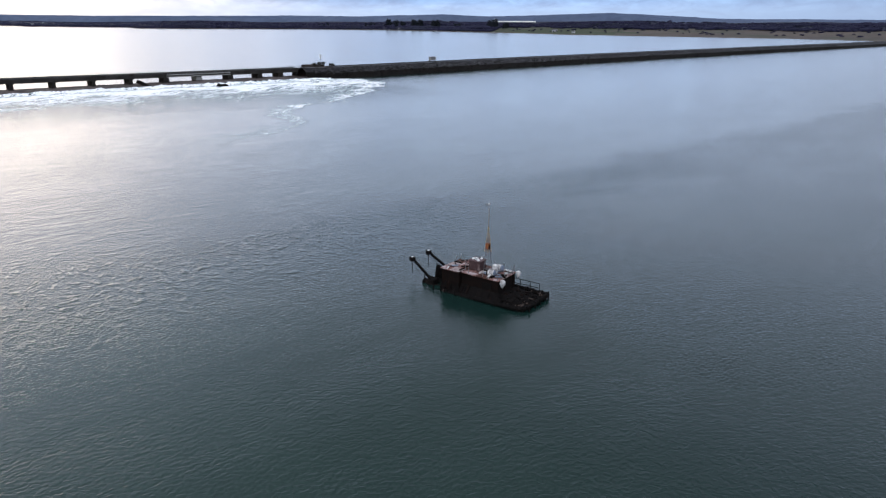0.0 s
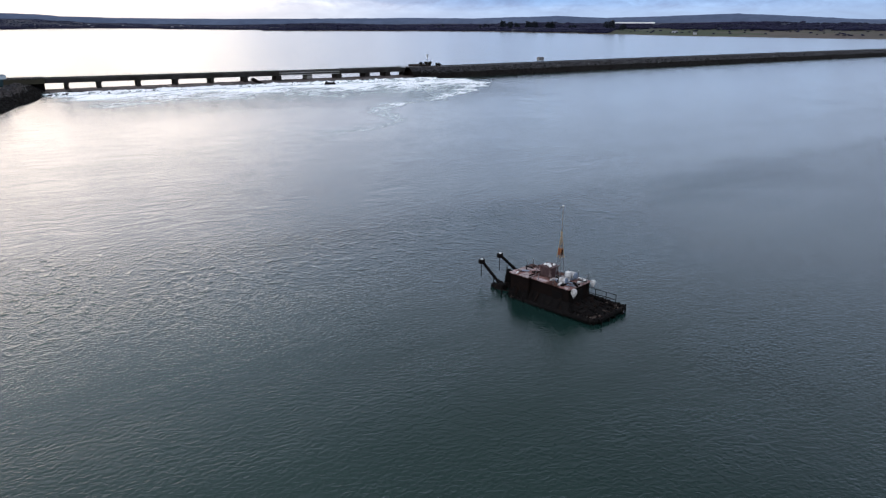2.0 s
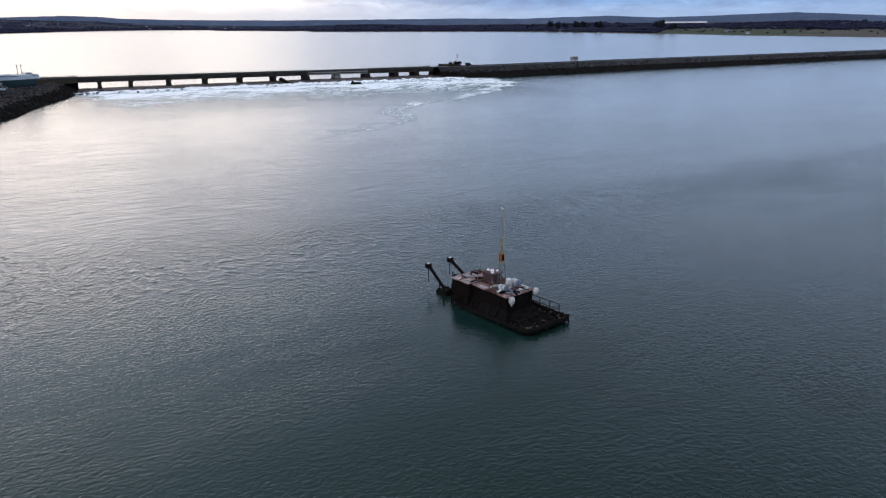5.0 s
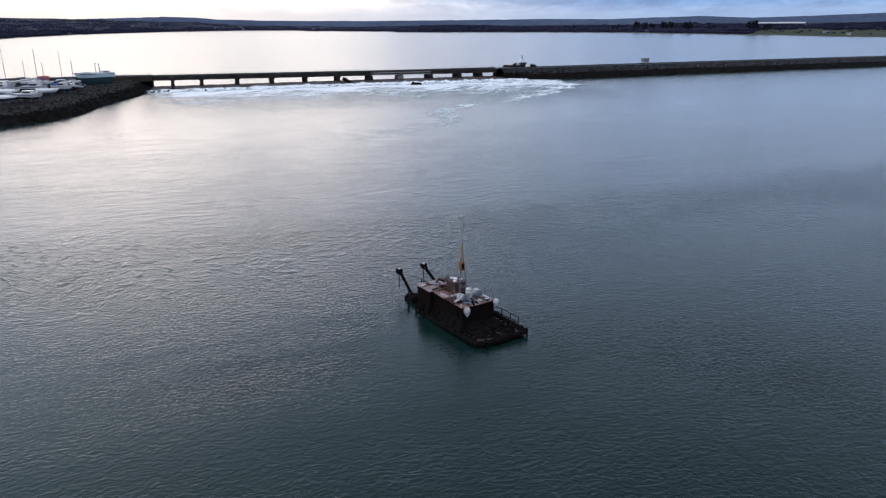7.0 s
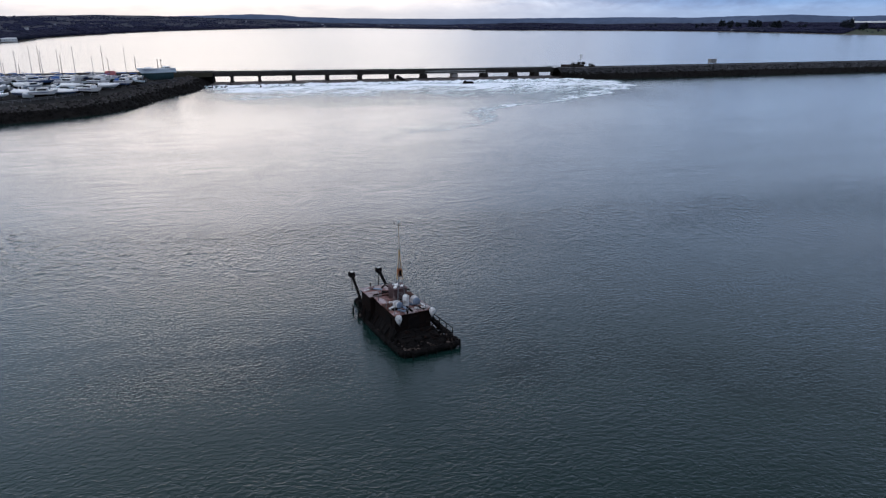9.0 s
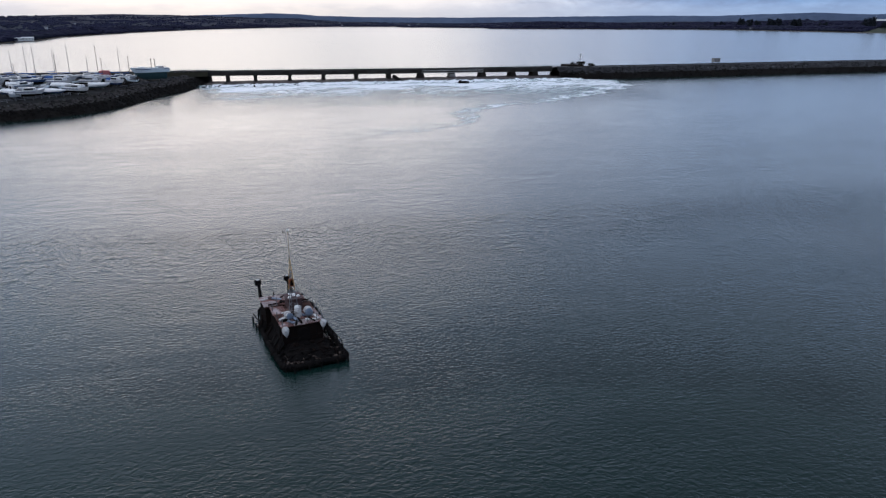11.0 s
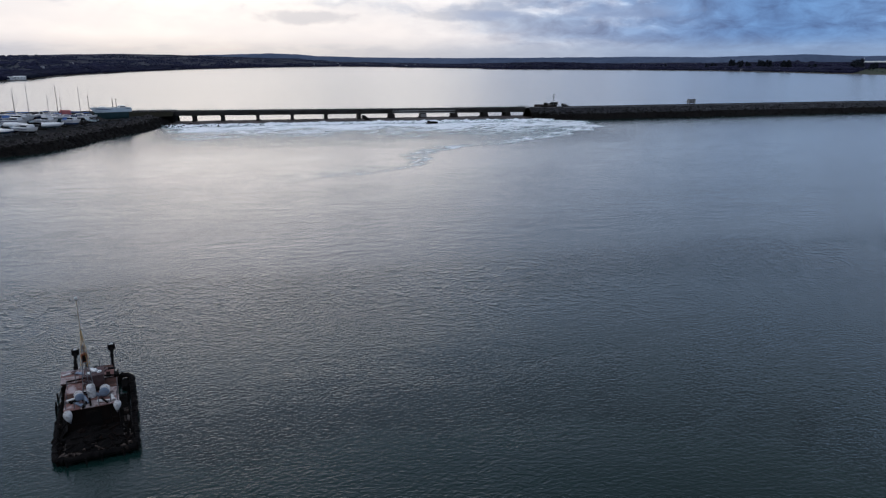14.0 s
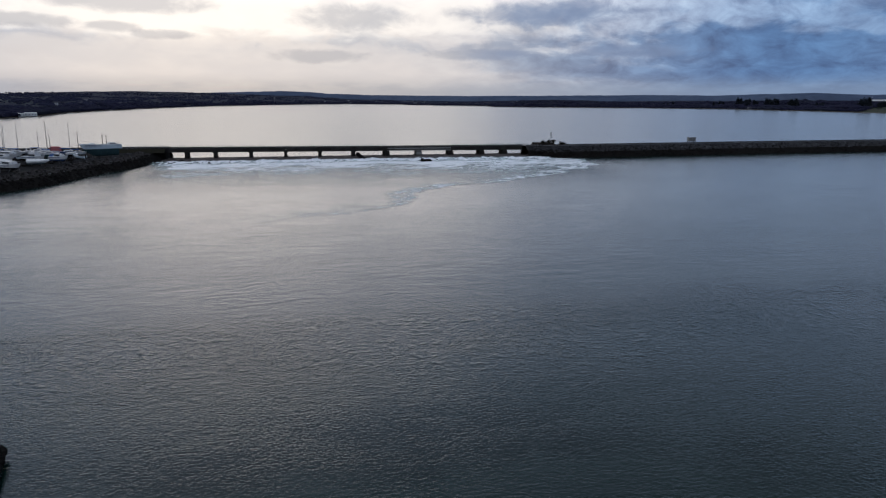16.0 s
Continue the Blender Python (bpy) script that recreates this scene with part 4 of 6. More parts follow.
def motor_cruiser(x, y, turn, length, label, flybridge=False, hull=GEL, cover=None):
    turn += 34 * math.sin(x * 1.7 + y * 0.9)
    t = thing("motor_cruiser", pose(x, y, YARD_Z, 0, 0, turn), label, "motor boat", "boats laid up in the yard")
    beam, z = length * 0.34, 0.55
    painted_hull(t, z, length, beam, 1.75, 0.32, hull, 0.45, 0.42, next(BOTTOMS), 0.42)
    bm = B()
    box(bm, -length * 0.22, length * 0.2, -beam * 0.36, beam * 0.36, z + 1.7, z + 2.75, 0.15, 0.22)
    cabin = part("cabin", bm, GEL, t)
    for s in (-1, 1):
        bm = B()
        box(bm, -length * 0.17, length * 0.13, s * beam * 0.335 - 0.04, s * beam * 0.335 + 0.05, z + 1.95, z + 2.55)
        part("window", bm, GLASS, cabin)
    bm = B()
    bar(bm, (length * 0.172, -beam * 0.28, z + 2.3), (length * 0.172, beam * 0.28, z + 2.3), 0.08, 0.42)
    part("windscreen", bm, GLASS, cabin)
    bm = B()
    box(bm, -length * 0.47, -length * 0.24, -beam * 0.34, beam * 0.34, z + 1.62, z + (2.5 if cover else 1.95), 0.12, 0.15)
    part("cockpit_cover" if cover else "cockpit", bm, cover or GEL, t)
    bm = B()
    for s in (-1, 1):
        rod(bm, (length * 0.12, s * beam * 0.42, z + 2.55), (length * 0.46, s * beam * 0.1, z + 2.95), 0.03, sides=6)
        for k in (0.15, 0.28, 0.4):
            rod(bm, (length * k, s * beam * (0.44 - 0.28 * max(0, k - .1) / .35), z + 1.8), (length * k, s * beam * (0.42 - 0.3 * max(0, k - .1) / .35), z + 2.6 + (k - .12)), 0.02, sides=5)
    part("bow_rail", bm, STEEL, t)
    if flybridge:
        bm = B()
        box(bm, -length * 0.2, length * 0.08, -beam * 0.3, beam * 0.3, z + 2.75, z + 3.45, 0.1, 0.08)
        bridge = part("flybridge", bm, GEL, t)
        bm = B()
        for s in (-1, 1):
            bar(bm, (-length * 0.2, s * beam * 0.27, z + 3.3), (-length * 0.27, s * beam * 0.25, z + 4.7), 0.12, 0.2)
        bar(bm, (-length * 0.27, -beam * 0.25, z + 4.7), (-length * 0.27, beam * 0.25, z + 4.7), 0.25, 0.12)
        part("radar_arch", bm, GEL, bridge)
    # without a cover, a thin dark sheet paints the shaded well of the cockpit
    bm = B()
    box(bm, -length * 0.44, -length * 0.25, -beam * 0.28, beam * 0.28, z + (2.5 if cover else 1.95), z + (2.53 if cover else 1.98), 0.01)
    part("cockpit_shade" if not cover else "cover_seam", bm, TAR if not cover else cover, t)
    for s in (-1, 1):
        bm = B()
        bar(bm, (-length * 0.47, s * beam * 0.46, z + 1.35), (length * 0.2, s * beam * 0.48, z + 1.45), 0.12, 0.16)
        part("rubbing_strip", bm, NAVY, t)
    bm = B()
    box(bm, -length * 0.54, -length * 0.49, -0.25, 0.25, z + 0.5, z + 1.6, 0.06)
    part("outboard_motor", bm, TAR, t)
    stands(t, length, z * 0.5, beam)
    return t


def covered_dinghy(x, y, turn, length, label, hull=GEL):
    """A boat under a white winter cover, sagging between its ridge and the gunwales."""
    t = thing("covered_boat", pose(x, y, YARD_Z, 0, 0, turn), label, "boat", "boats laid up in the yard")
    painted_hull(t, 0.5, length, length * 0.33, 1.3, 0.25, hull, 0.5, 0.45, next(BOTTOMS), 0.4)
    verts, faces = [], []
    steps, beam = 14, length * 0.33
    for i in range(steps + 1):
        f = i / steps
        half = beam * 0.53 * (1 - max(0.0, (f - 0.5) / 0.5) ** 2.2 * 0.92) * (0.9 + 0.1 * min(1, f * 5))
        gunwale = 1.82 + 0.3 * max(0.0, (f - 0.45) / 0.55) ** 2
        top = gunwale + 0.75 * (1 - 0.75 * max(0.0, f - 0.55) / 0.45) - 0.14 * abs(math.sin(f * 4 * math.pi)) + 0.1 * noise.noise(Vector((x, f * 5, 0)))
        hem = gunwale - 0.42 - 0.16 * abs(noise.noise(Vector((f * 9, y, 3))))
        for side, z in ((-1.03, hem), (-1.0, gunwale), (-0.55, gunwale + (top - gunwale) * 0.42), (0, top), (0.55, gunwale + (top - gunwale) * 0.42), (1.0, gunwale), (1.03, hem)):
            verts.append(((f - 0.5) * length * 1.01, side * half, z))
        if i:
            k = 7 * i
            faces += [(k - 7 + j, k + j, k + j + 1, k - 6 + j) for j in range(6)]
    faces += [tuple(range(6, -1, -1)), tuple(7 * steps + j for j in range(7))]
    raw("cover", verts, faces, WHITE, t)
    stands(t, length, 0.3, length * 0.33)


def trawler():
    t = thing("fishing_boat", pose(-105.0, -28.3, YARD_Z, 0, 0, 212), "pale blue and white wooden fishing boat laid up ashore", "fishing boat")
    z, L = 0.5, 15.4
    bm = hull_mesh("hull", L * 0.88, 4.2, 2.95, 0.0, TEAL, 0.5, 0.42, 0.2)
    part("lower_hull", bm, TEAL, t, "teal antifouling paint").location.z = z
    bm = hull_mesh("upper_hull", L * 1.04, 4.5, 4.5, 0.13, BLUEHULL, 0.5, 0.42, 0.26)
    bmesh.ops.bisect_plane(bm, geom=bm.verts[:] + bm.edges[:] + bm.faces[:], plane_co=(0, 0, 2.9), plane_no=(0, 0, 1), clear_inner=True)
    part("upper_hull", bm, BLUEHULL, t, "pale blue planked topsides").location.z = z
    for s in (-1, 1):
        bm = B()
        bar(bm, (-L * 0.47, s * 2.02, z + 4.62), (L * 0.18, s * 2.2, z + 4.7), 0.14, 0.2)
        bar(bm, (L * 0.18, s * 2.2, z + 4.7), (L * 0.42, s * 1.35, z + 4.95), 0.14, 0.2)
        part("rubbing_strake", bm, WHITE, t)
        bm = B()
        bar(bm, (-L * 0.47, s * 2.02, z + 4.2), (L * 0.18, s * 2.2, z + 4.25), 0.1, 0.22)
        bar(bm, (L * 0.18, s * 2.2, z + 4.25), (L * 0.40, s * 1.4, z + 4.4), 0.1, 0.22)
        part("painted_stripe", bm, NAVY, t, "navy stripe below the rail")
    bm = B()
    box(bm, -6.0, -3.3, -1.3, 1.3, z + 4.2, z + 5.35, 0.12, 0.12)
    wheelhouse = part("wheelhouse", bm, WHITE, t)
    for x0, x1 in ((-5.7, -5.1), (-4.9, -4.3), (-4.1, -3.6)):
        for s in (-1, 1):
            bm = B()
            box(bm, x0, x1, s * 1.25 - .03, s * 1.25 + .03, z + 4.75, z + 5.15)
            part("window", bm, GLASS, wheelhouse)
    for x, h in ((-2.7, 3.7), (-1.2, 3.9)):
        bm = B()
        rod(bm, (x, 0, z + 4.5), (x, 0, z + 4.5 + h), 0.14, 0.1)
        bar(bm, (x - .3, 0, z + 4.2 + h), (x + .3, 0, z + 4.2 + h), 0.25, 0.3)
        part("mast", bm, DARKALLOY, t)
    bm = B()
    box(bm, 1.8, 4.4, -1.0, 1.0, z + 4.5, z + 5.2, 0.1, 0.1)
    part("hatch", bm, WHITE, t)
    bm = B()
    rod(bm, (-7.0, 0, z + 4.5), (-7.0, 0, z + 6.6), 0.05)
    part("stern_pole", bm, STEEL, t)
    stands(t, L, 0.35, 3.5)


trawler()
sailing_yacht(-117.3, -28, 12, 10.5, 10.8, NAVY, "navy-blue sailing yacht with a tall alloy mast")
sailing_yacht(-125.9, -27, 10, 10.0, 11.6, GEL, "white sailing yacht with a tall dark mast", DARKALLOY, WHITE)
sailing_yacht(-122.5, -34, 8, 8.0, 6.8, GEL, "small white yacht with a short stubby mast", DARKALLOY)
sailing_yacht(-136.9, -26, 14, 10.5, 11.6, GEL, "white sailing yacht with a slim mast and blue sail cover")
sailing_yacht(-131.1, -20, 10, 8.5, 7.2, GEL, "white yacht with a thin pale mast")
sailing_yacht(-149.3, -27, 12, 11.0, 11.4, NAVY, "dark sailing yacht with a raked mast", DARKALLOY)
sailing_yacht(-153.3, -24, 10, 11.0, 11.4, GEL, "white sailing yacht with two spreaders", ALLOY)
sailing_yacht(-155.7, -30, 14, 8.0, 5.0, GEL, "small white yacht with a short mast", DARKALLOY)
sailing_yacht(-144.7, -17, 14, 9.0, 10.0, GEL, "white yacht with a pale mast beside the railway bank", ALLOY)
sailing_yacht(-161.2, -30, 14, 8.5, 5.5, GEL, "white yacht with a bare mast", DARKALLOY)
motor_cruiser(-136.5, -36, 6, 12.5, "large white motor cruiser with blue canvas cockpit cover", False, GEL, BLUECOVER)
motor_cruiser(-148.5, -38, 4, 11.5, "white flybridge motor cruiser with a radar arch", True)
motor_cruiser(-158.5, -46, 4, 10.5, "white motor cruiser with dark side windows")
motor_cruiser(-119.3, -83.5, -4, 11.0, "sleek white motor cruiser at the yard's edge")
covered_dinghy(-126.5, -86, -24, 9.5, "long boat under a sagging white cover", NAVY)
motor_cruiser(-131.5, -92, -30, 9.0, "white day boat with a low cabin")
covered_dinghy(-138.5, -86, -38, 9.5, "boat under a white winter cover on props", NAVY)
covered_dinghy(-145.5, -96, 8, 10.0, "broad boat under a white winter cover")
motor_cruiser(-141.5, -66, 18, 9.0, "older white cabin boat among the others", False, GEL)
motor_cruiser(-152.5, -72, -6, 10.0, "white cabin cruiser with a pale awning", False, GEL, WHITE)
covered_dinghy(-129.5, -62, -14, 8.0, "small boat under a pale tarpaulin")
covered_dinghy(-146.5, -54, 8, 8.0, "small boat under a white sheet")

motor_cruiser(-113.5, -52, -4, 8.5, "white cuddy boat with a blue cover near the rubble", False, GEL, BLUECOVER)
motor_cruiser(-122.5, -50, 2, 10.0, "white motor cruiser with a raised wheelhouse", True)
motor_cruiser(-133.5, -49, 4, 10.5, "white motor cruiser with dark glass", False, GEL)
sailing_yacht(-143.5, -46, 6, 9.0, 10.4, NAVY, "dark-hulled yacht among the motor boats", ALLOY, BLUECOVER)
motor_cruiser(-163.5, -62, 2, 11.0, "tall white flybridge cruiser", True)
motor_cruiser(-156.5, -86, -8, 10.0, "white open motor boat at the yard's edge", False, GEL, BLUECOVER)
motor_cruiser(-163.0, -78, 0, 10.5, "white motor cruiser with a blue cover", False, GEL, BLUECOVER)
sailing_yacht(-170.5, -40, 12, 10.0, 11.0, GEL, "white yacht with a tall pale mast", ALLOY)
sailing_yacht(-178.5, -52, 12, 10.0, 11.0, NAVY, "navy yacht with a tall pale mast", ALLOY)
motor_cruiser(-172.5, -70, 0, 11.0, "white motor cruiser under a pale awning", False, GEL, WHITE)
covered_dinghy(-117.0, -64, 6, 7.0, "small boat under a worn white sheet")



def day_boat(x, y, turn, length, lean, label, hull=GEL, cuddy=True):
    """A small open boat ashore, heeled over on its bilge, with a dark slab painted as its shaded well and a cuddy
    forward.
    """
    t = thing("day_boat", pose(x, y, YARD_Z + 0.35, lean, -4, turn), label, "small boat", "boats laid up in the yard")
    beam, deep = length * 0.36, 1.15
    painted_hull(t, 0, length, beam, deep, 0.35, hull, 0.45, 0.42, next(BOTTOMS), 0.34)
    # the hull is closed; a black slab stands for the shade inside it
    bm = B()
    box(bm, -length * 0.46, length * 0.10, -beam * 0.36, beam * 0.36, deep - .04, deep + .05, 0.03)
    part("well", bm, TAR, t, "dark slab painted as a shaded well")
    for k in (-0.3, -0.1):
        bm = B()
        box(bm, length * k - .15, length * k + .15, -beam * 0.37, beam * 0.37, deep + .05, deep + .12, 0.02)
        part("thwart", bm, BLEACHED, t)
    if cuddy:
        bm = B()
        box(bm, length * 0.02, length * 0.3, -beam * 0.3, beam * 0.3, deep, deep + .75, 0.1, 0.22)
        cabin = part("cuddy", bm, GEL, t)
        bm = B()
        bar(bm, (length * 0.03, -beam * 0.24, deep + .5), (length * 0.03, beam * 0.24, deep + .5), 0.08, 0.34)
        part("windscreen", bm, GLASS, cabin)
    bm = B()
    box(bm, -length * 0.54, -length * 0.48, -.2, .2, 0.35, deep + .45, 0.05)
    part("outboard_motor", bm, TAR, t)
    for s0 in (-1, 1):
        bm = B()
        box(bm, -.3, .3, s0 * beam * .3 - .2, s0 * beam * .3 + .2, -.4, .22, 0.03)
        part("chock", bm, PIER, t)


rb = random.Random(77)
COLOURS = ((GEL, "small white open boat heeled on chocks"), (GEL, "small white boat with a dark well"), (NAVY, "small navy-hulled boat with a white cuddy"), (BLUEHULL, "small pale blue boat heeled on chocks"))
for x, y in ((-124, -79), (-133, -80), (-140, -77), (-147, -84), (-136, -97), (-150, -103), (-127, -71), (-134, -70), (-121, -58), (-114, -44), (-128, -42), (-139, -58), (-152, -62), (-158, -96), (-165, -92), (-118, -36), (-110, -38), (-142, -38), (-154, -37), (-148, -65)):
    hull, words = rb.choice(COLOURS)
    day_boat(x + rb.uniform(-1, 1), y + rb.uniform(-1, 1), rb.uniform(0, 360), rb.uniform(5.2, 7.4), rb.choice((-1, 1)) * rb.uniform(3, 13), words, hull, rb.random() < .6)
for x, y, m in ((-112.5, -33, 7.5), (-165, -20, 11.5), (-160, -19, 9.5), (-140.5, -30, 8.0), (-172, -26, 10.5)):
    sailing_yacht(x, y, rb.uniform(0, 30), rb.uniform(7.5, 9.5), m, rb.choice((GEL, NAVY)), "laid-up sailing yacht with a slim mast", rb.choice((ALLOY, DARKALLOY)))

r = random.Random(31)
for n in range(14):
    x, y = r.uniform(-122, -101), r.uniform(-66, -40)
    if x > -93 + 0.42 * (y + 40) - 8:
        x -= 8
    t = thing("timber_stack", pose(x, y, YARD_Z, 0, 0, r.uniform(0, 180)), "low stack of dark weathered timber in the yard", "timber stack", "timber stacks in the yard")
    for row in range(2):
        for k in range(3 - row):
            bm = B()
            bar(bm, (-1.6 + r.uniform(-.2, .2), -0.4 + 0.4 * k + 0.2 * row, 0.15 + 0.3 * row), (1.6 + r.uniform(-.2, .2), -0.4 + 0.4 * k + 0.2 * row, 0.15 + 0.3 * row), 0.34, 0.28)
            part("beam", bm, r.choice((PIER, RUST, TAR)), t)

c = thing("red_shelter", pose(-123.5, -22, YARD_Z, 0, 0, 6), "red canvas-covered work shelter among the boats", "shelter")
bm = B()
box(bm, -2.1, 2.1, -1.4, 1.4, 1.0, 4.1, 0.25, 0.12)
part("cover", bm, REDCOVER, c)
for x in (-1.8, 1.8):
    for y in (-1.1, 1.1):
        bm = B()
        rod(bm, (x, y, 0), (x, y, 1.2), 0.06)
        part("leg", bm, STEEL, c)

# low post-and-rail fence along the bank
f = thing("yard_fence", pose(0, 0, YARD_Z), "low post-and-rail fence along the boatyard's edge", "fence")
ends = [Vector((-121, -87)), Vector((-127, -97)), Vector((-136, -108)), Vector((-152, -118))]
for a, b in zip(ends, ends[1:]):
    n = int((b - a).length / 2.4)
    for i in range(n):
        q = a.lerp(b, i / n)
        bm = B()
        box(bm, q.x - .07, q.x + .07, q.y - .07, q.y + .07, 0, 1.1, 0.01)
        part("post", bm, STEEL, f)
    for h in (0.55, 0.95):
        bm = B()
        bar(bm, (a.x, a.y, h), (b.x, b.y, h), 0.05, 0.12)
        part("rail", bm, STEEL, f)

# stacked stores in the yard
for n, (x, y, s) in enumerate(((-104, -48, 1.0), (-107, -52, 0.8), (-101, -44, 0.7), (-98, -36, 0.9), (-110, -58, 0.7), (-96, -22, 0.8))):
    t = thing("stone_heap", pose(x, y, YARD_Z), "heap of grey rubble and old timber in the yard", "heap", "heaps of rubble in the yard")
    bm = B()
    ball(bm, (0, 0, 0.2 * s), 1.6 * s, 1.5, 1.0, 0.65, 0.5, n, 3)
    part("heap", bm, ROCK, t)


# ---------------------------------------------------------------- the wrecked barge
def barge():
    """Local frame: x across from the port rim, y along from the near end, z up from the water."""
    t = thing("work_barge", pose(-55.35, -294.3, 0, 0, 0, 12.36), "derelict rusted work barge half sunk, with a red-roofed deckhouse", "barge")
    W, L = 5.45, 13.0
    SINK = 0.036            # the far end has settled below the water

    def settle(bm):
        for v in bm.verts:
            v.co.z -= SINK * v.co.y
        return bm
    bm = B()
    box(bm, 0.22, W - 0.10, 0.30, 10.9, -0.9, 0.30, 0.18)
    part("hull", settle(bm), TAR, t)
    # decking planks
    r = random.Random(8)
    y = 0.32
    while y < 10.9:
        wdt = r.uniform(0.24, 0.34)
        bm = B()
        box(bm, 0.35 + r.uniform(0, .1), W - 0.35 - r.uniform(0, .1), y, y + wdt - 0.035, 0.30, 0.36 + r.uniform(-.01, .02), 0.01)
        part("plank", settle(bm), TAR, t)
        y += wdt
    # ragged weed-hung rubbing rim, settling into the water at the far end
    for line in (((0.85, 0.12, 0.34), (W - .1, 0.1, 0.36)), ((W - .1, 0.1, 0.36), (W + .05, 6.0, 0.42), (W + .1, 11.9, 0.62), (W - .35, 12.7, 0.55), (W - 1.3, 12.9, 0.4)), ((0.85, 0.12, 0.34), (0.22, 0.75, 0.30), (0.14, 5.0, 0.20), (0.28, 10.3, -0.06))):
        pts = []
        for a, b in zip(line, line[1:]):
            n = max(2, int((Vector(b) - Vector(a)).length / 0.42))
            pts += [Vector(a).lerp(Vector(b), i / n) for i in range(n)]
        pts.append(Vector(line[-1]))
        bm = B()
        for i, (p0, p1) in enumerate(zip(pts, pts[1:])):
            wob = Vector((r.uniform(-.05, .05), r.uniform(-.05, .05), r.uniform(-.05, .07)))
            ball(bm, (p0 + p1) / 2 + wob, 0.27, r.uniform(.8, 1.05), r.uniform(.8, 1.05), r.uniform(.7, 1.0), 0.45, i + 9 * len(pts), 2)
            rod(bm, p0, p1, 0.22, sides=9)
        part("rubbing_rim", bm, TAR, t, "dark weed-covered timber rim")
    bm = B()
    box(bm, W - 0.75, W - 0.02, 10.7, 12.6, -0.8, 0.32, 0.1)
    part("stern_sponson", bm, TAR, t)
    # bleached boards along both sides
    for x0, rows, spans in ((0.38, 3, ((0.5, 1.6), (1.65, 2.7), (2.75, 3.9))), (W - 0.92, 3, ((1.9, 3.1), (3.15, 4.4), (4.45, 5.9), (6.0, 7.4)))):
        for row in range(rows):
            for y0, y1 in spans:
                if r.random() < 0.16:
                    continue
                a = x0 + 0.19 * row + r.uniform(-.015, .015)
                bm = B()
                box(bm, a, a + 0.165, y0 + r.uniform(0, .12), y1 - r.uniform(0, .3), 0.375, 0.41 + r.uniform(0, .02), 0.008)
                part("side_board", settle(bm), BLEACHED if r.random() < .6 else WEED, t, "bleached grey board")
    for n in range(7):
        bm = B()
        x = 0.5 + 0.17 * n
        box(bm, x, x + 0.145, 0.42 + r.uniform(0, .1), 1.3 - r.uniform(0, .3), 0.372, 0.405, 0.008)
        part("side_board", settle(bm), WEED, t, "dark grey weedy board")
    # stakes and hanging fenders round the rim
    for n, (x, y) in enumerate(((0.32, 0.35), (1.0, -.1), (2.2, -.12), (3.1, -.1), (4.5, -.05), (5.4, 1.6), (5.5, 0.2), (-.1, 8.6), (-.12, 9.9), (-.1, 11.4))):
        bm = B()
        rod(bm, (x, y - .12, -0.6), (x + r.uniform(-.08, .08), y - .14, 0.42 + r.uniform(0, .35)), 0.085, 0.07, 7)
        part("stake", bm, TAR, t)
    # deckhouse: aft block and a lower, wider fore block
    bm = B()
    box(bm, 1.0, 4.45, 3.65, 8.3, 0.3, 2.30, 0.05)
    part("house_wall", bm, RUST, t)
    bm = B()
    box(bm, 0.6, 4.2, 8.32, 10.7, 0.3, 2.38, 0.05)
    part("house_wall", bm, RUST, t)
    for x0, x1, y0, y1, z in ((0.92, 4.53, 3.58, 8.32, 2.303), (0.52, 4.28, 8.33, 10.8, 2.383)):
        bm = B()
        box(bm, x0, x1, y0, y1, z, z + 0.05, 0.02)
        part("roof_deck", bm, DARKROOF, t, "rusted roof deck under loose sheets")
    # loose roof sheets, faded red and bird-limed, some lifted at the edges
    sheets = ((0.90, 1.95, 3.55, 4.85, ROOF), (1.98, 3.20, 3.56, 4.60, PALEROOF), (3.22, 4.56, 3.55, 4.75, ROOF), (0.88, 2.00, 4.88, 6.35, DARKROOF), (2.05, 3.40, 4.70, 6.10, ROOF),
              (3.45, 4.55, 4.80, 6.45, PALEROOF), (0.90, 2.10, 6.40, 8.28, ROOF), (2.15, 2.75, 6.15, 6.85, PALEROOF), (3.70, 4.54, 6.50, 8.28, DARKROOF), (0.50, 1.75, 8.34, 9.60, PALEROOF),
              (0.48, 1.80, 9.63, 10.82, ROOF), (1.80, 3.00, 8.42, 9.50, ROOF), (1.85, 3.05, 9.55, 10.80, PALEROOF), (3.08, 4.30, 8.36, 9.70, ROOF), (3.10, 4.28, 9.75, 10.80, DARKROOF))
    for x0, x1, y0, y1, mat in sheets:
        z = 2.36 if y0 < 8.3 else 2.44
        wx, wy = (x1 - x0) / 2, (y1 - y0) / 2
        bm = B()
        box(bm, -wx, wx, -wy, wy, 0, 0.035, 0.008)
        for k in range(1, int(wx * 2 / 0.22)):
            rod(bm, (-wx + 0.22 * k, -wy + .02, 0.035), (-wx + 0.22 * k, wy - .02, 0.035), 0.022, sides=5)
        tilt = Matrix.Translation(((x0 + x1) / 2, (y0 + y1) / 2, z + r.uniform(0, .03))) @ Matrix.Rotation(r.uniform(-.035, .035), 4, "X") @ Matrix.Rotation(r.uniform(-.035, .035), 4, "Y") @ Matrix.Rotation(r.uniform(-.05, .05), 4, "Z")
        bmesh.ops.transform(bm, matrix=tilt, verts=bm.verts)
        part("roof_sheet", bm, mat, t, {ROOF: "faded red roof sheet", PALEROOF: "roof sheet white with bird droppings", DARKROOF: "rust-brown roof sheet"}[mat])
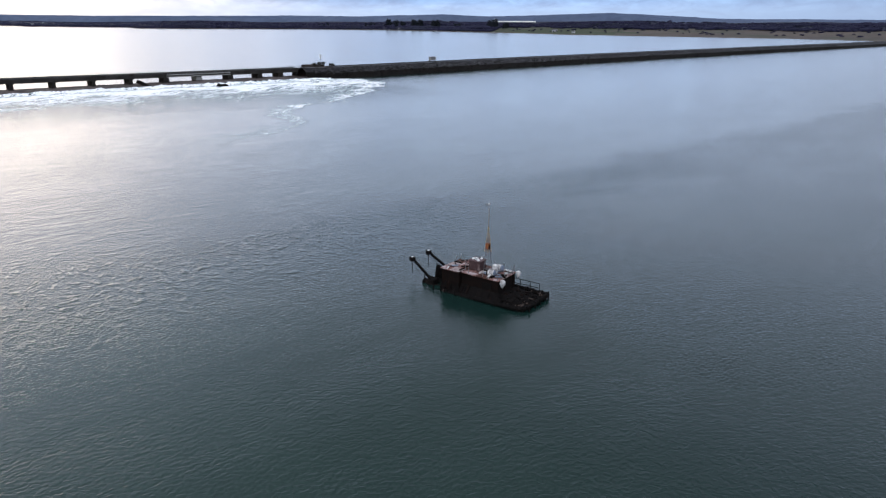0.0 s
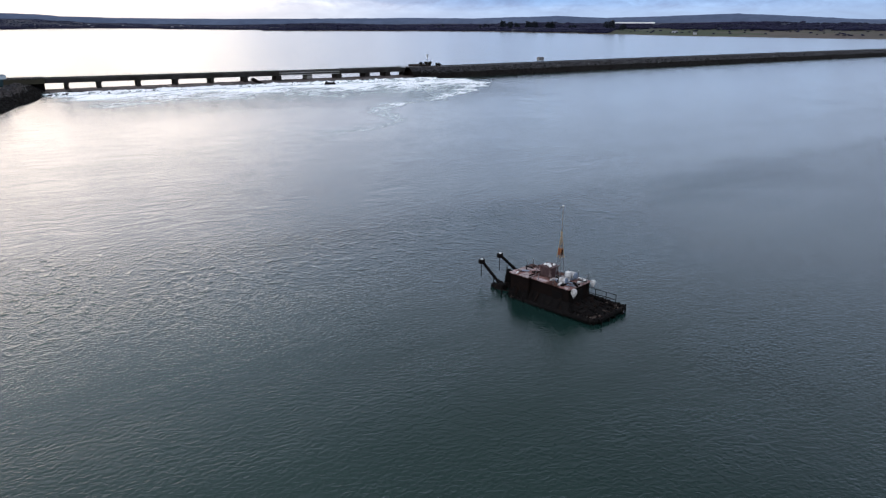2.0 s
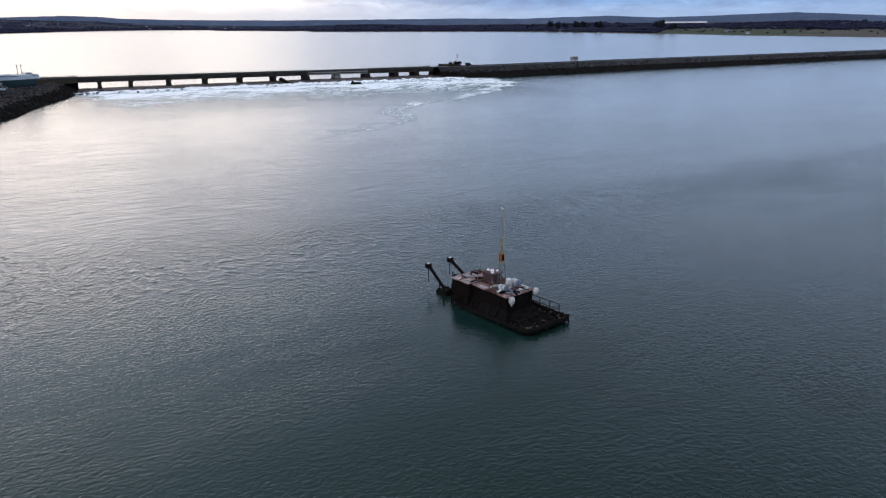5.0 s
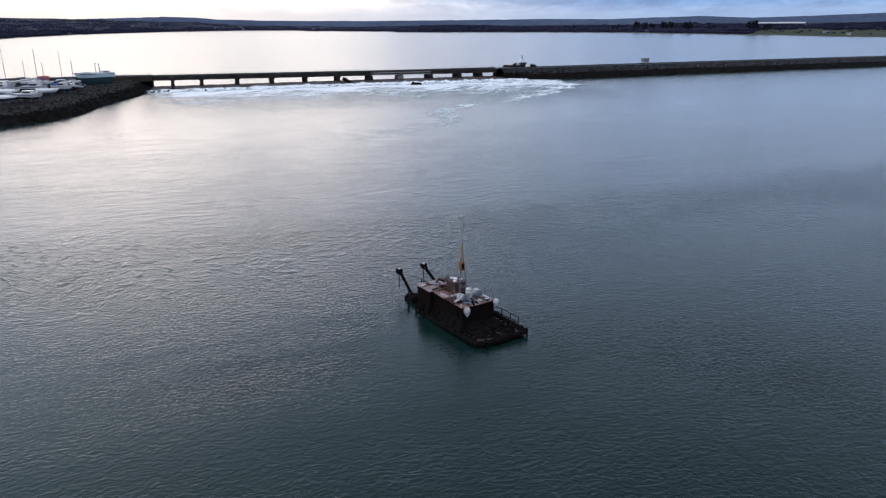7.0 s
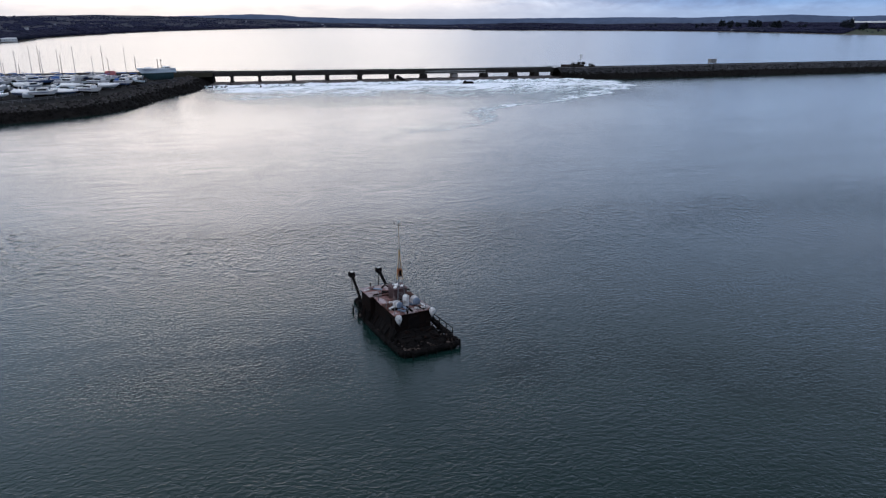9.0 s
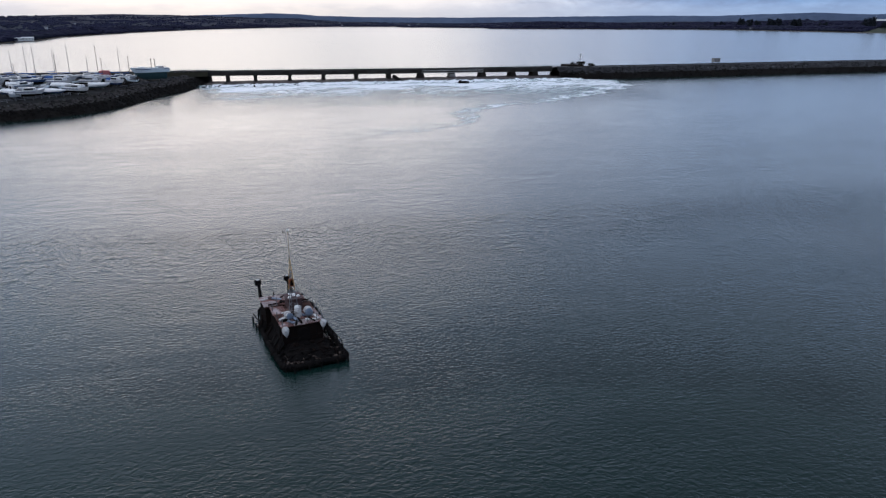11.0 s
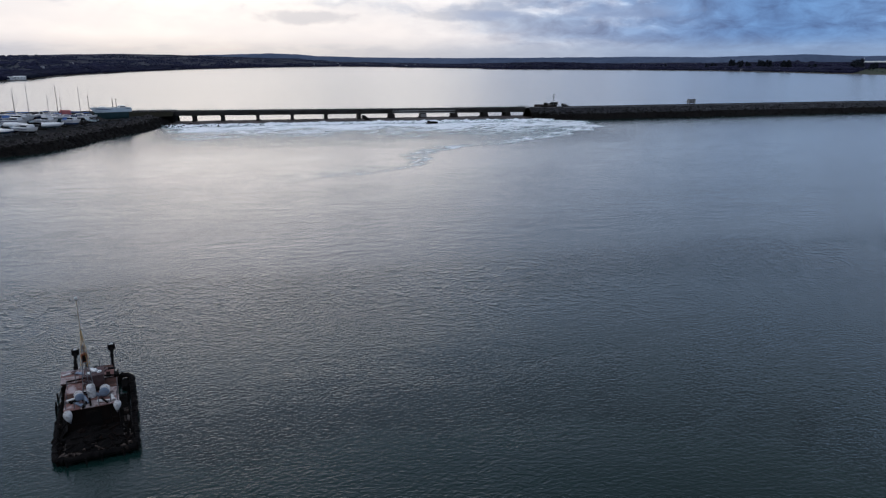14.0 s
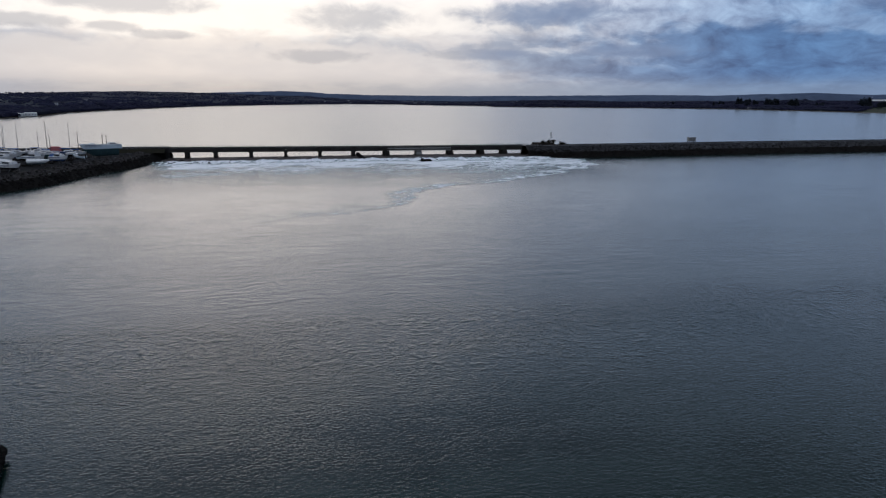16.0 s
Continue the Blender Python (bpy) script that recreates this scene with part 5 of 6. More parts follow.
    bm = B()
    for x in (1.25, 2.6, 3.9):
        box(bm, x - .03, x + .03, 3.60, 3.66, 0.4, 2.25)
    box(bm, 1.0, 4.45, 3.60, 3.66, 1.2, 1.27)
    part("wall_ribs", bm, TAR, t)
    bm = B()
    box(bm, 0.92, 1.0, 4.4, 5.6, 1.2, 1.9, 0.01)
    part("shutter", bm, TAR, t)
    bm = B()
    box(bm, 2.25, 3.3, 3.58, 3.64, 0.45, 2.05, 0.01)
    part("door", bm, TAR, t)
    # plating and rotten timber slumped against the port side, and a heap of wreckage sloping down to the near end
    def slump(name, u0, u1, v0, v1, height, nu, nv):
        verts, faces = [], []
        for j in range(nv + 1):
            for i in range(nu + 1):
                a, b = i / nu, j / nv
                x, y = u0 + (u1 - u0) * a, v0 + (v1 - v0) * b
                z = height(a, b) + 0.16 * noise.noise(Vector((x * 1.3, y * 1.1, 5))) + 0.09 * noise.noise(Vector((x * 4, y * 3.5, 8)))
                x += 0.07 * noise.noise(Vector((x * 2, y * 2, 12)))
                verts.append((x, y, z if 0 < j < nv and 0 < i < nu else min(z, height(a, b))))
                if i < nu and j < nv:
                    k = j * (nu + 1) + i
                    faces.append((k, k + 1, k + nu + 2, k + nu + 1))
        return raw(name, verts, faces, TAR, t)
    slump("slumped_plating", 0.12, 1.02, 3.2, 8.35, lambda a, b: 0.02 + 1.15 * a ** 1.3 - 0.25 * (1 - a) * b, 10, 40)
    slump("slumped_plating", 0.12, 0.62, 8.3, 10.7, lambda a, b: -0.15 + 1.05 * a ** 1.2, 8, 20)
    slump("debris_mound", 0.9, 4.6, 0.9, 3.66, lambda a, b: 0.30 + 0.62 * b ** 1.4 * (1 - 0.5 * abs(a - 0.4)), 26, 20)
    for n in range(16):
        y = r.uniform(3.3, 10.4)
        bm = B()
        bar(bm, (0.20 + r.uniform(-.05, .1), y, r.uniform(-.2, .15)), (0.85 if y < 8.3 else 0.52, y + r.uniform(-.35, .35), r.uniform(.75, 1.25)), r.uniform(.08, .2), .07)
        part("leaning_timber", bm, r.choice((TAR, TAR, RUST)), t)
    # low front step
    bm = B()
    box(bm, 0.85, 4.6, 1.9, 3.6, 0.3, 0.55, 0.05)
    part("front_step", bm, TAR, t)
    for n in range(22):
        x, y = r.uniform(.9, 4.5), r.uniform(1.8, 3.5)
        z = .5 + r.uniform(0, .35) * (y - 1.2) / 2.2
        bm = B()
        if n % 2:
            ball(bm, (x, y, z), r.uniform(.14, .3), 1.2, 1, .8, .6, n + 140, 2)
        else:
            a0 = r.uniform(0, 3.1)
            bar(bm, (x - .4 * math.cos(a0), y - .35 * math.sin(a0), z), (x + .4 * math.cos(a0), y + .35 * math.sin(a0), z + r.uniform(.0, .2)), .16, .1)
        part("wreckage", bm, r.choice((TAR, TAR, TAR, RUST)), t)
    # roof cabin
    bm = B()
    box(bm, 2.35, 3.6, 6.9, 8.3, 2.40, 3.35, 0.04)
    roof_cabin = part("roof_cabin", bm, CABIN, t)
    bm = B()
    box(bm, 2.25, 3.7, 6.8, 8.4, 3.35, 3.43, 0.02)
    part("cabin_roof", bm, CABIN, roof_cabin)
    bm = B()
    for x, y, s in ((2.6, 7.2, .16), (3.0, 7.7, .2), (3.35, 7.3, .14), (2.8, 8.0, .15)):
        ball(bm, (x, y, 3.5), s, 1.2, 1, .8, .3, int(x * 10), 2)
    part("cabin_clutter", bm, WHITE, t)
    bm = B()
    bar(bm, (0.9, 8.5, 2.58), (2.5, 8.25, 2.75), 0.14, 0.08)
    part("loose_timber", bm, RUST, t)
    bm = B()
    bar(bm, (3.3, 8.4, 2.62), (4.5, 8.2, 2.62), 0.12, 0.1)
    part("loose_timber", bm, RUST, t)
    # boards, rags and broken boxes strewn over the roof
    for n in range(34):
        x, y = r.uniform(1.1, 4.2), r.uniform(3.8, 6.8) if n % 3 else r.uniform(8.6, 10.5)
        a0 = r.uniform(0, 3.1)
        dx, dy = math.cos(a0) * r.uniform(.2, .6), math.sin(a0) * r.uniform(.2, .6)
        bm = B()
        bar(bm, (x - dx, y - dy, 2.50), (x + dx, y + dy, 2.50 + r.uniform(0, .12)), r.uniform(.1, .3), r.uniform(.05, .18))
        part("roof_scrap", bm, r.choice((TAR, TAR, RUST, RUST, CABIN, FLOATPLASTIC, GREYBLUE)), t)
    # pipe posts round the roof
    for x, y, h in ((1.05, 3.75, .7), (1.6, 3.72, .5), (2.3, 3.7, .55), (3.2, 3.7, .6), (4.0, 3.75, .75), (4.45, 3.8, .8), (4.5, 5.1, .75), (4.5, 6.4, .7), (1.02, 5.6, .6), (1.02, 7.4, .7), (4.15, 10.6, .75), (3.3, 10.65, .7), (1.6, 8.2, .9)):
        bm = B()
        rod(bm, (x, y, 2.36), (x + .02, y, 2.42 + h), 0.035, sides=6)
        part("roof_post", bm, STEEL, t)
    # mast: lattice foot, orange lamp box, thin pole with cross arms
    mx, my = 2.55, 6.0
    for dx, dy in ((-.42, -.35), (.42, -.35), (0, .5)):
        bm = B()
        rod(bm, (mx + dx, my + dy, 2.38), (mx + dx * .15, my + dy * .15, 6.3), 0.035, sides=6)
        part("mast_leg", bm, STEEL, t)
    for k in range(6):
        bm = B()
        z = 2.8 + k * 0.55
        f0 = 1 - 0.85 * (z - 2.38) / 3.92
        c3 = [(mx + dx * f0, my + dy * f0, z) for dx, dy in ((-.42, -.35), (.42, -.35), (0, .5))]
        for i in range(3):
            rod(bm, c3[i], c3[(i + 1) % 3], 0.016, sides=5)
        part("mast_brace", bm, STEEL, t)
    bm = B()
    box(bm, mx - .2, mx + .2, my - .2, my + .2, 5.0, 5.7, 0.05)
    lamp_box = part("lamp_box", bm, ORANGE, t, "orange lamp housing")
    bm = B()
    box(bm, mx - .13, mx + .13, my - .23, my - .16, 5.1, 5.6, 0.02)
    part("lamp_panel", bm, TAR, lamp_box)
    # faded yellow lattice topmark round the lamp, narrowing to the pole
    corners = [(mx + .36 * math.cos(a), my + .36 * math.sin(a)) for a in (0.5, 2.07, 3.64, 5.21)]
    for x, y in corners:
        bm = B()
        rod(bm, (x, y, 4.75), (mx, my, 7.6), 0.014, 0.009, 6)
        part("topmark_bar", bm, YELLOW, t, "faded yellow bar")
    for z in (4.85, 5.5, 6.15, 6.8):
        f0 = 1 - (z - 4.75) / 2.85
        ring = [(mx + (x - mx) * f0, my + (y - my) * f0, z) for x, y in corners]
        bm = B()
        for a, b in zip(ring, ring[1:] + ring[:1]):
            rod(bm, a, b, 0.012, sides=5)
        for a, b in zip(ring, ring[1:] + ring[:1]):
            rod(bm, a, (mx + (b[0] - mx) * .78, my + (b[1] - my) * .78, z + .6), 0.008, sides=5)
        part("topmark_ring", bm, YELLOW, t, "faded yellow lattice ring")
    bm = B()
    rod(bm, (mx, my, 6.5), (mx, my, 9.95), 0.024, 0.018, 6)
    part("mast_pole", bm, TANPOLE, t)
    bm = B()
    bar(bm, (mx - .35, my, 8.7), (mx + .35, my, 8.7), 0.03, 0.03)
    part("cross_arm", bm, DARKALLOY, t)
    bm = B()
    bar(bm, (mx - .42, my, 9.85), (mx + .25, my, 9.85), 0.035, 0.035)
    rod(bm, (mx - .42, my, 9.8), (mx - .42, my, 10.1), 0.03, sides=6)
    part("cross_arm", bm, DARKALLOY, t)
    bm = B()
    ball(bm, (mx, my, 10.0), 0.09, 1.2, 1, 1, 0, 0, 2)
    part("mast_lamp", bm, WHITE, t)
    bm = B()
    bar(bm, (mx, my, 4.4), (mx - 1.0, my + .9, 4.05), 0.03, 0.03)
    part("stay_arm", bm, STEEL, t)
    # side rail
    pts = [(5.15, 4.6), (5.2, 3.4), (5.25, 2.2), (5.3, 1.1)]
    for x, y in pts:
        bm = B()
        rod(bm, (x, y, 0.3), (x, y, 1.45), 0.045, sides=6)
        part("rail_post", bm, TAR, t)
    for h in (0.9, 1.42):
        bm = B()
        rod(bm, (*pts[0], h), (*pts[-1], h), 0.04, sides=6)
        part("side_rail", bm, TAR, t)
    for n, (x, y, q) in enumerate(((5.0, 0.9, .22), (4.6, .5, .2), (5.2, 2.0, .2), (.5, .6, .22), (.7, .9, .18), (5.0, 6.2, .25), (.3, 10, .3), (.25, 6, .2), (3.0, .7, .16), (2.0, 1.1, .14))):
        bm = B()
        ball(bm, (x, y, .42), q, 1.2, 1, .7, .5, n, 2)
        part("deck_debris", settle(bm), WEED, t)
    for n in range(26):
        x, y = r.uniform(.5, 4.9), r.uniform(.35, 1.9)
        bm = B()
        if n % 3:
            ball(bm, (x, y, .40), r.uniform(.10, .2), 1.3, 1, .7, .6, n + 40, 2)
        else:
            a0 = r.uniform(0, 3.1)
            bar(bm, (x - .4 * math.cos(a0), y - .3 * math.sin(a0), .42), (x + .4 * math.cos(a0), y + .3 * math.sin(a0), .42 + r.uniform(0, .25)), .1, .08)
        part("deck_debris", bm, r.choice((TAR, TAR, TAR, RUST, WEED)), t)
    # broken frames and ends of timber standing up round the near end
    for n in range(30):
        side = n % 3
        x, y = (r.uniform(.9, 5.2), r.uniform(.05, .5)) if side == 0 else ((r.uniform(4.7, 5.35), r.uniform(.3, 3.4)) if side == 1 else (r.uniform(.3, .9), r.uniform(.6, 3.2)))
        h = r.uniform(.12, .42) * (1.5 if side == 1 else 1)
        bm = B()
        if n % 2:
            bar(bm, (x, y, .25), (x + r.uniform(-.25, .25), y + r.uniform(-.2, .2), .40 + h), r.uniform(.08, .16), r.uniform(.06, .12))
        else:
            ball(bm, (x, y, .36), r.uniform(.16, .27), 1.2, .9, .9, .6, n + 200, 2)
        part("broken_frame", bm, r.choice((TAR, TAR, TAR, RUST)), t)
    # stub posts
    for x, y, h in ((5.1, 5.6, .9), (5.15, 6.6, 1.2), (5.1, 8.2, 1.0), (5.2, 9.6, .8), (.35, 9.2, .8), (.3, 10.6, 1.0), (.3, 3.0, .5)):
        bm = B()
        rod(bm, (x, y, -.3), (x + .05, y, .3 + h), 0.07, 0.06, 7)
        part("stub_post", bm, TAR, t)
    bm = B()
    rod(bm, (.15, 9.3, .75), (.15, 12.4, .35), 0.05, sides=6)
    part("fallen_rail", bm, RUST, t)
    # davit arms at the sunken end, with winch drums between them
    for x0, z0, x1, y1, z1, y0 in ((1.2, 0.35, 1.35, 15.25, 2.25, 12.4), (4.15, 0.9, 4.2, 15.15, 2.3, 12.2)):
        bm = B()
        bar(bm, (x0, y0, z0), (x1, y1, z1), 0.19, 0.24)
        for k in range(5):
            q = Vector((x0, y0, z0)).lerp(Vector((x1, y1, z1)), 0.2 + 0.17 * k)
            box(bm, q.x - .14, q.x + .14, q.y - .06, q.y + .06, q.z - .16, q.z + .17, 0.02)
        part("davit_arm", bm, TAR, t)
        bm = B()
        box(bm, x1 - .3, x1 + .3, y1 - .1, y1 + .42, z1 - .2, z1 + .3, 0.06)
        head = part("davit_head", bm, TAR, t)
        # pale lump added in place of a perched gull
        bm = B()
        ball(bm, (x1, y1 + .15, z1 + .28), .16, 1.2, 1.0, .45, .3, 3, 2)
        part("head_cap", bm, FLOATPLASTIC, head, "pale cap standing in for a gull")
        bm = B()
        rod(bm, (x1, y1 + .2, z1 - .1), (x1, y1 + .2, z1 - 1.7), 0.045, sides=6)
        part("hanging_chain", bm, TAR, head)
        bm = B()
        box(bm, x0 - .45, x0 + .45, y0 - .5, y0 + .4, -0.3, z0 + .25, 0.08, 0.1)
        part("davit_foot", bm, TAR, t)
    bm = B()
    rod(bm, (2.75, 12.7, -0.4), (2.8, 12.75, 1.35), 0.62, 0.34, 9)
    ball(bm, (2.8, 12.75, 1.4), 0.36, 1, 1, .9, .4, 5, 2)
    part("winch_drum", bm, TAR, t)
    for n, (x, y, q) in enumerate(((1.5, 12.9, .5), (2.0, 12.4, .42), (3.4, 12.5, .45), (3.9, 12.9, .4), (1.2, 13.4, .34), (4.4, 12.6, .36))):
        bm = B()
        ball(bm, (x, y, 0.1), q, 1.1, 1, 1.1, .55, n + 70, 2)
        rod(bm, (x + .1, y + .2, -.5), (x + .12, y + .2, .75 + .2 * (n % 3)), .06, sides=6)
        part("winch_wreckage", bm, TAR, t)
    bm = B()
    rod(bm, (2.2, 12.5, 0.2), (2.25, 12.6, 2.2), 0.06, sides=6)
    part("post", bm, TAR, t)


barge()


def lathe(profile, sides=20):
    """A turned body from (radius, height) pairs, closed at both ends."""
    bm = B()
    rings = [[bm.verts.new((q * math.cos(2 * math.pi * k / sides), q * math.sin(2 * math.pi * k / sides), z)) for k in range(sides)] for q, z in profile]
    for a, b in zip(rings, rings[1:]):
        for k in range(sides):
            bm.faces.new((a[k], a[(k + 1) % sides], b[(k + 1) % sides], b[k]))
    bm.faces.new(rings[0][::-1]), bm.faces.new(rings[-1])
    return bm


ABOARD = pose(-55.35, -294.3, 0, 0, 0, 12.36)


def deck_float(u, v, z, wide, tall, material, label, lean=(0, 0)):
    """A plump pear-shaped mooring float with an eye at its narrow end, lashed to the deckhouse."""
    t = thing("mooring_float", ABOARD @ pose(u, v, z, lean[0], lean[1], 0), label, "float", "floats on the barge")
    shape = [(0.06, -1.0), (0.30, -0.92), (0.55, -0.66), (0.80, -0.28), (0.97, 0.12), (1.0, 0.38), (0.90, 0.68), (0.66, 0.89), (0.34, 0.98), (0.05, 1.0)]
    body = part("body", lathe([(q * wide, h * tall) for q, h in shape]), material, t, smooth=True)
    bm = B()
    rod(bm, (0, 0, -tall - .12), (0, 0, -tall + .06), 0.05, 0.07, 8)
    part("eye", bm, STEEL, body)
    bm = B()
    rod(bm, (0, 0, -tall * .9), (0, .35, -tall * .55), 0.02, sides=6)
    part("lashing", bm, TAR, t)


def drum(u, v, z, wide, tall, turn, label, lying=True):
    """A ribbed plastic drum, standing, or lying with its blue-grey end towards the barge's near end."""
    m = pose(u, v + tall / 2, z + wide, 86, 0, turn) if lying else pose(u, v, z, 3, -3, turn)
    t = thing("plastic_drum", ABOARD @ m, label, "drum", "drums on the barge")
    h = tall * 0.84
    ribs = [(wide * .5, -.03), (wide * .9, 0.0), (wide, 0.05), (wide, h * .3), (wide * .95, h * .34), (wide * .95, h * .4), (wide, h * .44), (wide, h * .74), (wide * .95, h * .78), (wide * .95, h * .84), (wide, h * .88), (wide, h)]
    part("shell", lathe(ribs), FLOATPLASTIC, t, "chalky white ribbed shell")
    dome = [(wide * .99, h), (wide * .97, h + tall * .05), (wide * .86, h + tall * .10), (wide * .6, h + tall * .14), (wide * .3, h + tall * .16), (wide * .05, h + tall * .16)]
    lid = part("lid", lathe(dome), GREYBLUE if lying else FLOATPLASTIC, t, "grey-blue end" if lying else "", True)
    bm = B()
    rod(bm, (wide * .45, 0, h + tall * .12), (wide * .45, 0, h + tall * .19), 0.06, 0.05, 8)
    part("bung", bm, STEEL, lid)


deck_float(1.18, 3.2, 2.12, .30, .46, FLOATPLASTIC, "white plastic float lashed to the deckhouse corner", (6, -8))
deck_float(4.4, 3.25, 2.28, .27, .37, FLOATPLASTIC, "off-white float lashed to the deckhouse corner", (-5, 6))
drum(1.85, 5.0, 2.41, .32, .80, 8, "white plastic drum with a grey-blue end lying on the red roof")
drum(2.75, 5.2, 2.43, .30, 1.05, 40, "tall pale plastic drum standing on the red roof", False)
drum(3.68, 5.1, 2.43, .36, .85, -6, "wide white drum with a grey-blue end lying on the red roof")

# ---------------------------------------------------------------- far shores
# distance of the shore from the viaduct's middle by bearing (degrees clockwise from +y)
SHORE = [(-178, 420), (-120, 420), (-90, 430), (-60, 520), (-40, 650), (-30, 800), (-25, 950), (-21, 1200), (-15, 1600), (-10, 2110), (-5.4, 2600), (0, 3200), (5, 3700), (9.6, 3480), (10.2, 3100), (14, 2850), (17.4, 2650), (18.2, 2300),
         (25, 2250), (34, 2150), (38, 2080), (43, 1880), (48, 1700), (52, 1580), (58, 1400), (69, 1290), (78, 1270), (86, 1200), (95, 1180), (178, 1180)]


def land_height(az, d):
    """Height of the land d metres behind the shore on that bearing."""
    a = radians(az)
    x, y = math.sin(a) * 3, math.cos(a) * 3
    ridge = 30 + 26 * (0.5 + noise.noise(Vector((x * 2.2, y * 2.2, d / 900)))) + (20 if az < 8 else 6) * math.exp(-((az + 12) / 20) ** 2)
    ridge *= 0.92 - 0.46 * max(0.0, min(1.0, (az - 1) / 9))
    rise = 5.5 * max(0.0, min(1.0, (az - 44) / 5)) * (1 - math.exp(-(max(d - 12, 0) / 190) ** 1.4))      # fields sloping up in the east
    return 1.2 + rise + ridge * (1 - math.exp(-(max(d - 25, 0) / 900) ** 1.3)) + 3 * noise.noise(Vector((x * 9, y * 9, d / 200))) * min(1, d / 300)


def far_land():
    bearings = np.arange(-70, 90.1, 0.5)
    back = [-30, -5, 0.01, 12, 40, 90, 160, 260, 400, 600, 850, 1200, 1700, 2400]
    verts, faces = [], []
    for az in bearings:
        s = lerp_table(SHORE, az) + 14 * noise.noise(Vector((az * 0.9, 0, 0)))
        for j, d in enumerate(back):
            rr = min(s + d, 4700)
            z = -2 if j == 0 else (-0.3 if j == 1 else land_height(az, d))
            if j == 2:
                z = 0.5
            verts.append((math.sin(radians(az)) * rr, math.cos(radians(az)) * rr, z))
    n = len(back)
    for i in range(len(bearings) - 1):
        for j in range(n - 1):
            a = i * n + j
            faces.append((a, a + 1, a + n + 1, a + n))
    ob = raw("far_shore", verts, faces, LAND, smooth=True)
    ob.data.materials.append(MUD)
    ob.data.materials.append(GRASS)
    ob.data.materials.append(REEDS)
    for f in ob.data.polygons:
        az = bearings[0] + 0.5 * (f.index // (n - 1))
        j = f.index % (n - 1)
        f.material_index = 1 if j < 3 else ((3 if az > 62 + 2 * (j % 2) else 2) if az > 44 and j < 8 else 0)
    tagged(ob, "low winter fields and woods behind the far shore", "land", kind="structure")


far_land()

CLUMP_V = [(0, 0, 1), (.85, 0, .45), (.26, .81, .5), (-.69, .5, .4), (-.69, -.5, .5), (.26, -.81, .42), (.7, .5, -.4), (-.27, .83, -.45), (-.87, 0, -.4), (-.27, -.83, -.4), (.7, -.5, -.45)]
CLUMP_F = [(0, 1, 2), (0, 2, 3), (0, 3, 4), (0, 4, 5), (0, 5, 1), (1, 6, 2), (2, 7, 3), (3, 8, 4), (4, 9, 5), (5, 10, 1), (2, 6, 7), (3, 7, 8), (4, 8, 9), (5, 9, 10), (1, 10, 6)]


def woods(name, count, az0, az1, d0, d1, size, label, seed, dense=1.0, material=WOOD):
    """Far trees as ragged clumps, in one mesh."""
    r = random.Random(seed)
    verts, faces = [], []
    made = 0
    while made < count:
        az, d = r.uniform(az0, az1), d0 + (d1 - d0) * r.random() ** 1.6
        if noise.noise(Vector((az * 0.55, d * 0.006, seed))) < -0.12 * dense + 0.1 * (d > 200):
            if r.random() > 0.12:
                made += 0.15
                continue
        rr = min(lerp_table(SHORE, az) + d, 4650)
        z = land_height(az, d)
        h = size * r.uniform(0.6, 1.1) * (1.3 if r.random() < 0.03 else 1)
        wd = h * r.uniform(0.8, 1.9)
        x, y = math.sin(radians(az)) * rr, math.cos(radians(az)) * rr
        n = len(verts)
        for px, py, pz in CLUMP_V:
            k = r.uniform(0.7, 1.25)
            verts.append((x + px * wd * k, y + py * wd * k, z + h * 0.45 + pz * h * 0.55 * r.uniform(.8, 1.2)))
        faces += [tuple(n + i for i in f) for f in CLUMP_F]
        made += 1
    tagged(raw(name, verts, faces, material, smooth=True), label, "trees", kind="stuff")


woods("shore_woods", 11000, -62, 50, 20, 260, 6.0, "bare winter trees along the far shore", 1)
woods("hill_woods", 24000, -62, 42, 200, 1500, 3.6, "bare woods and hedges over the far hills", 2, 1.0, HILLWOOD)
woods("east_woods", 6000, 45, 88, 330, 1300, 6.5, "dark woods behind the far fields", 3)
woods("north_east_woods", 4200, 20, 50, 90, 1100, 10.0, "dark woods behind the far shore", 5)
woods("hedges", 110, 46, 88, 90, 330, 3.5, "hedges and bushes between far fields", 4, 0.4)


def ridge(name, radius, table, label):
    """A distant line of hills."""
    verts, faces = [], []
    bearings = np.arange(-75, 92, 0.4)
    for i, az in enumerate(bearings):
        a = radians(az)
        z = lerp_table(table, az) + 2 * noise.noise(Vector((az * .35, 0, radius))) + 2.5 * noise.noise(Vector((az * 1.7, 3, 0)))
        x, y = math.sin(a), math.cos(a)
        verts += [(x * radius, y * radius, -5), (x * (radius + 60), y * (radius + 60), z * .7), (x * (radius + 200), y * (radius + 200), z)]
        if i:
            k = 3 * i
            faces += [(k - 3, k, k + 1, k - 2), (k - 2, k + 1, k + 2, k - 1)]
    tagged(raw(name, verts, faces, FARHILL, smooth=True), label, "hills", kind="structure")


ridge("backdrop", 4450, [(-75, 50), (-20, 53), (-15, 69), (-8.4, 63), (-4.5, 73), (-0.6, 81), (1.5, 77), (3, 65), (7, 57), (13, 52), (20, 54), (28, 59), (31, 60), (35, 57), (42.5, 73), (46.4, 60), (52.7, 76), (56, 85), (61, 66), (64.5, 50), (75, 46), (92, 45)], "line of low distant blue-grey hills")


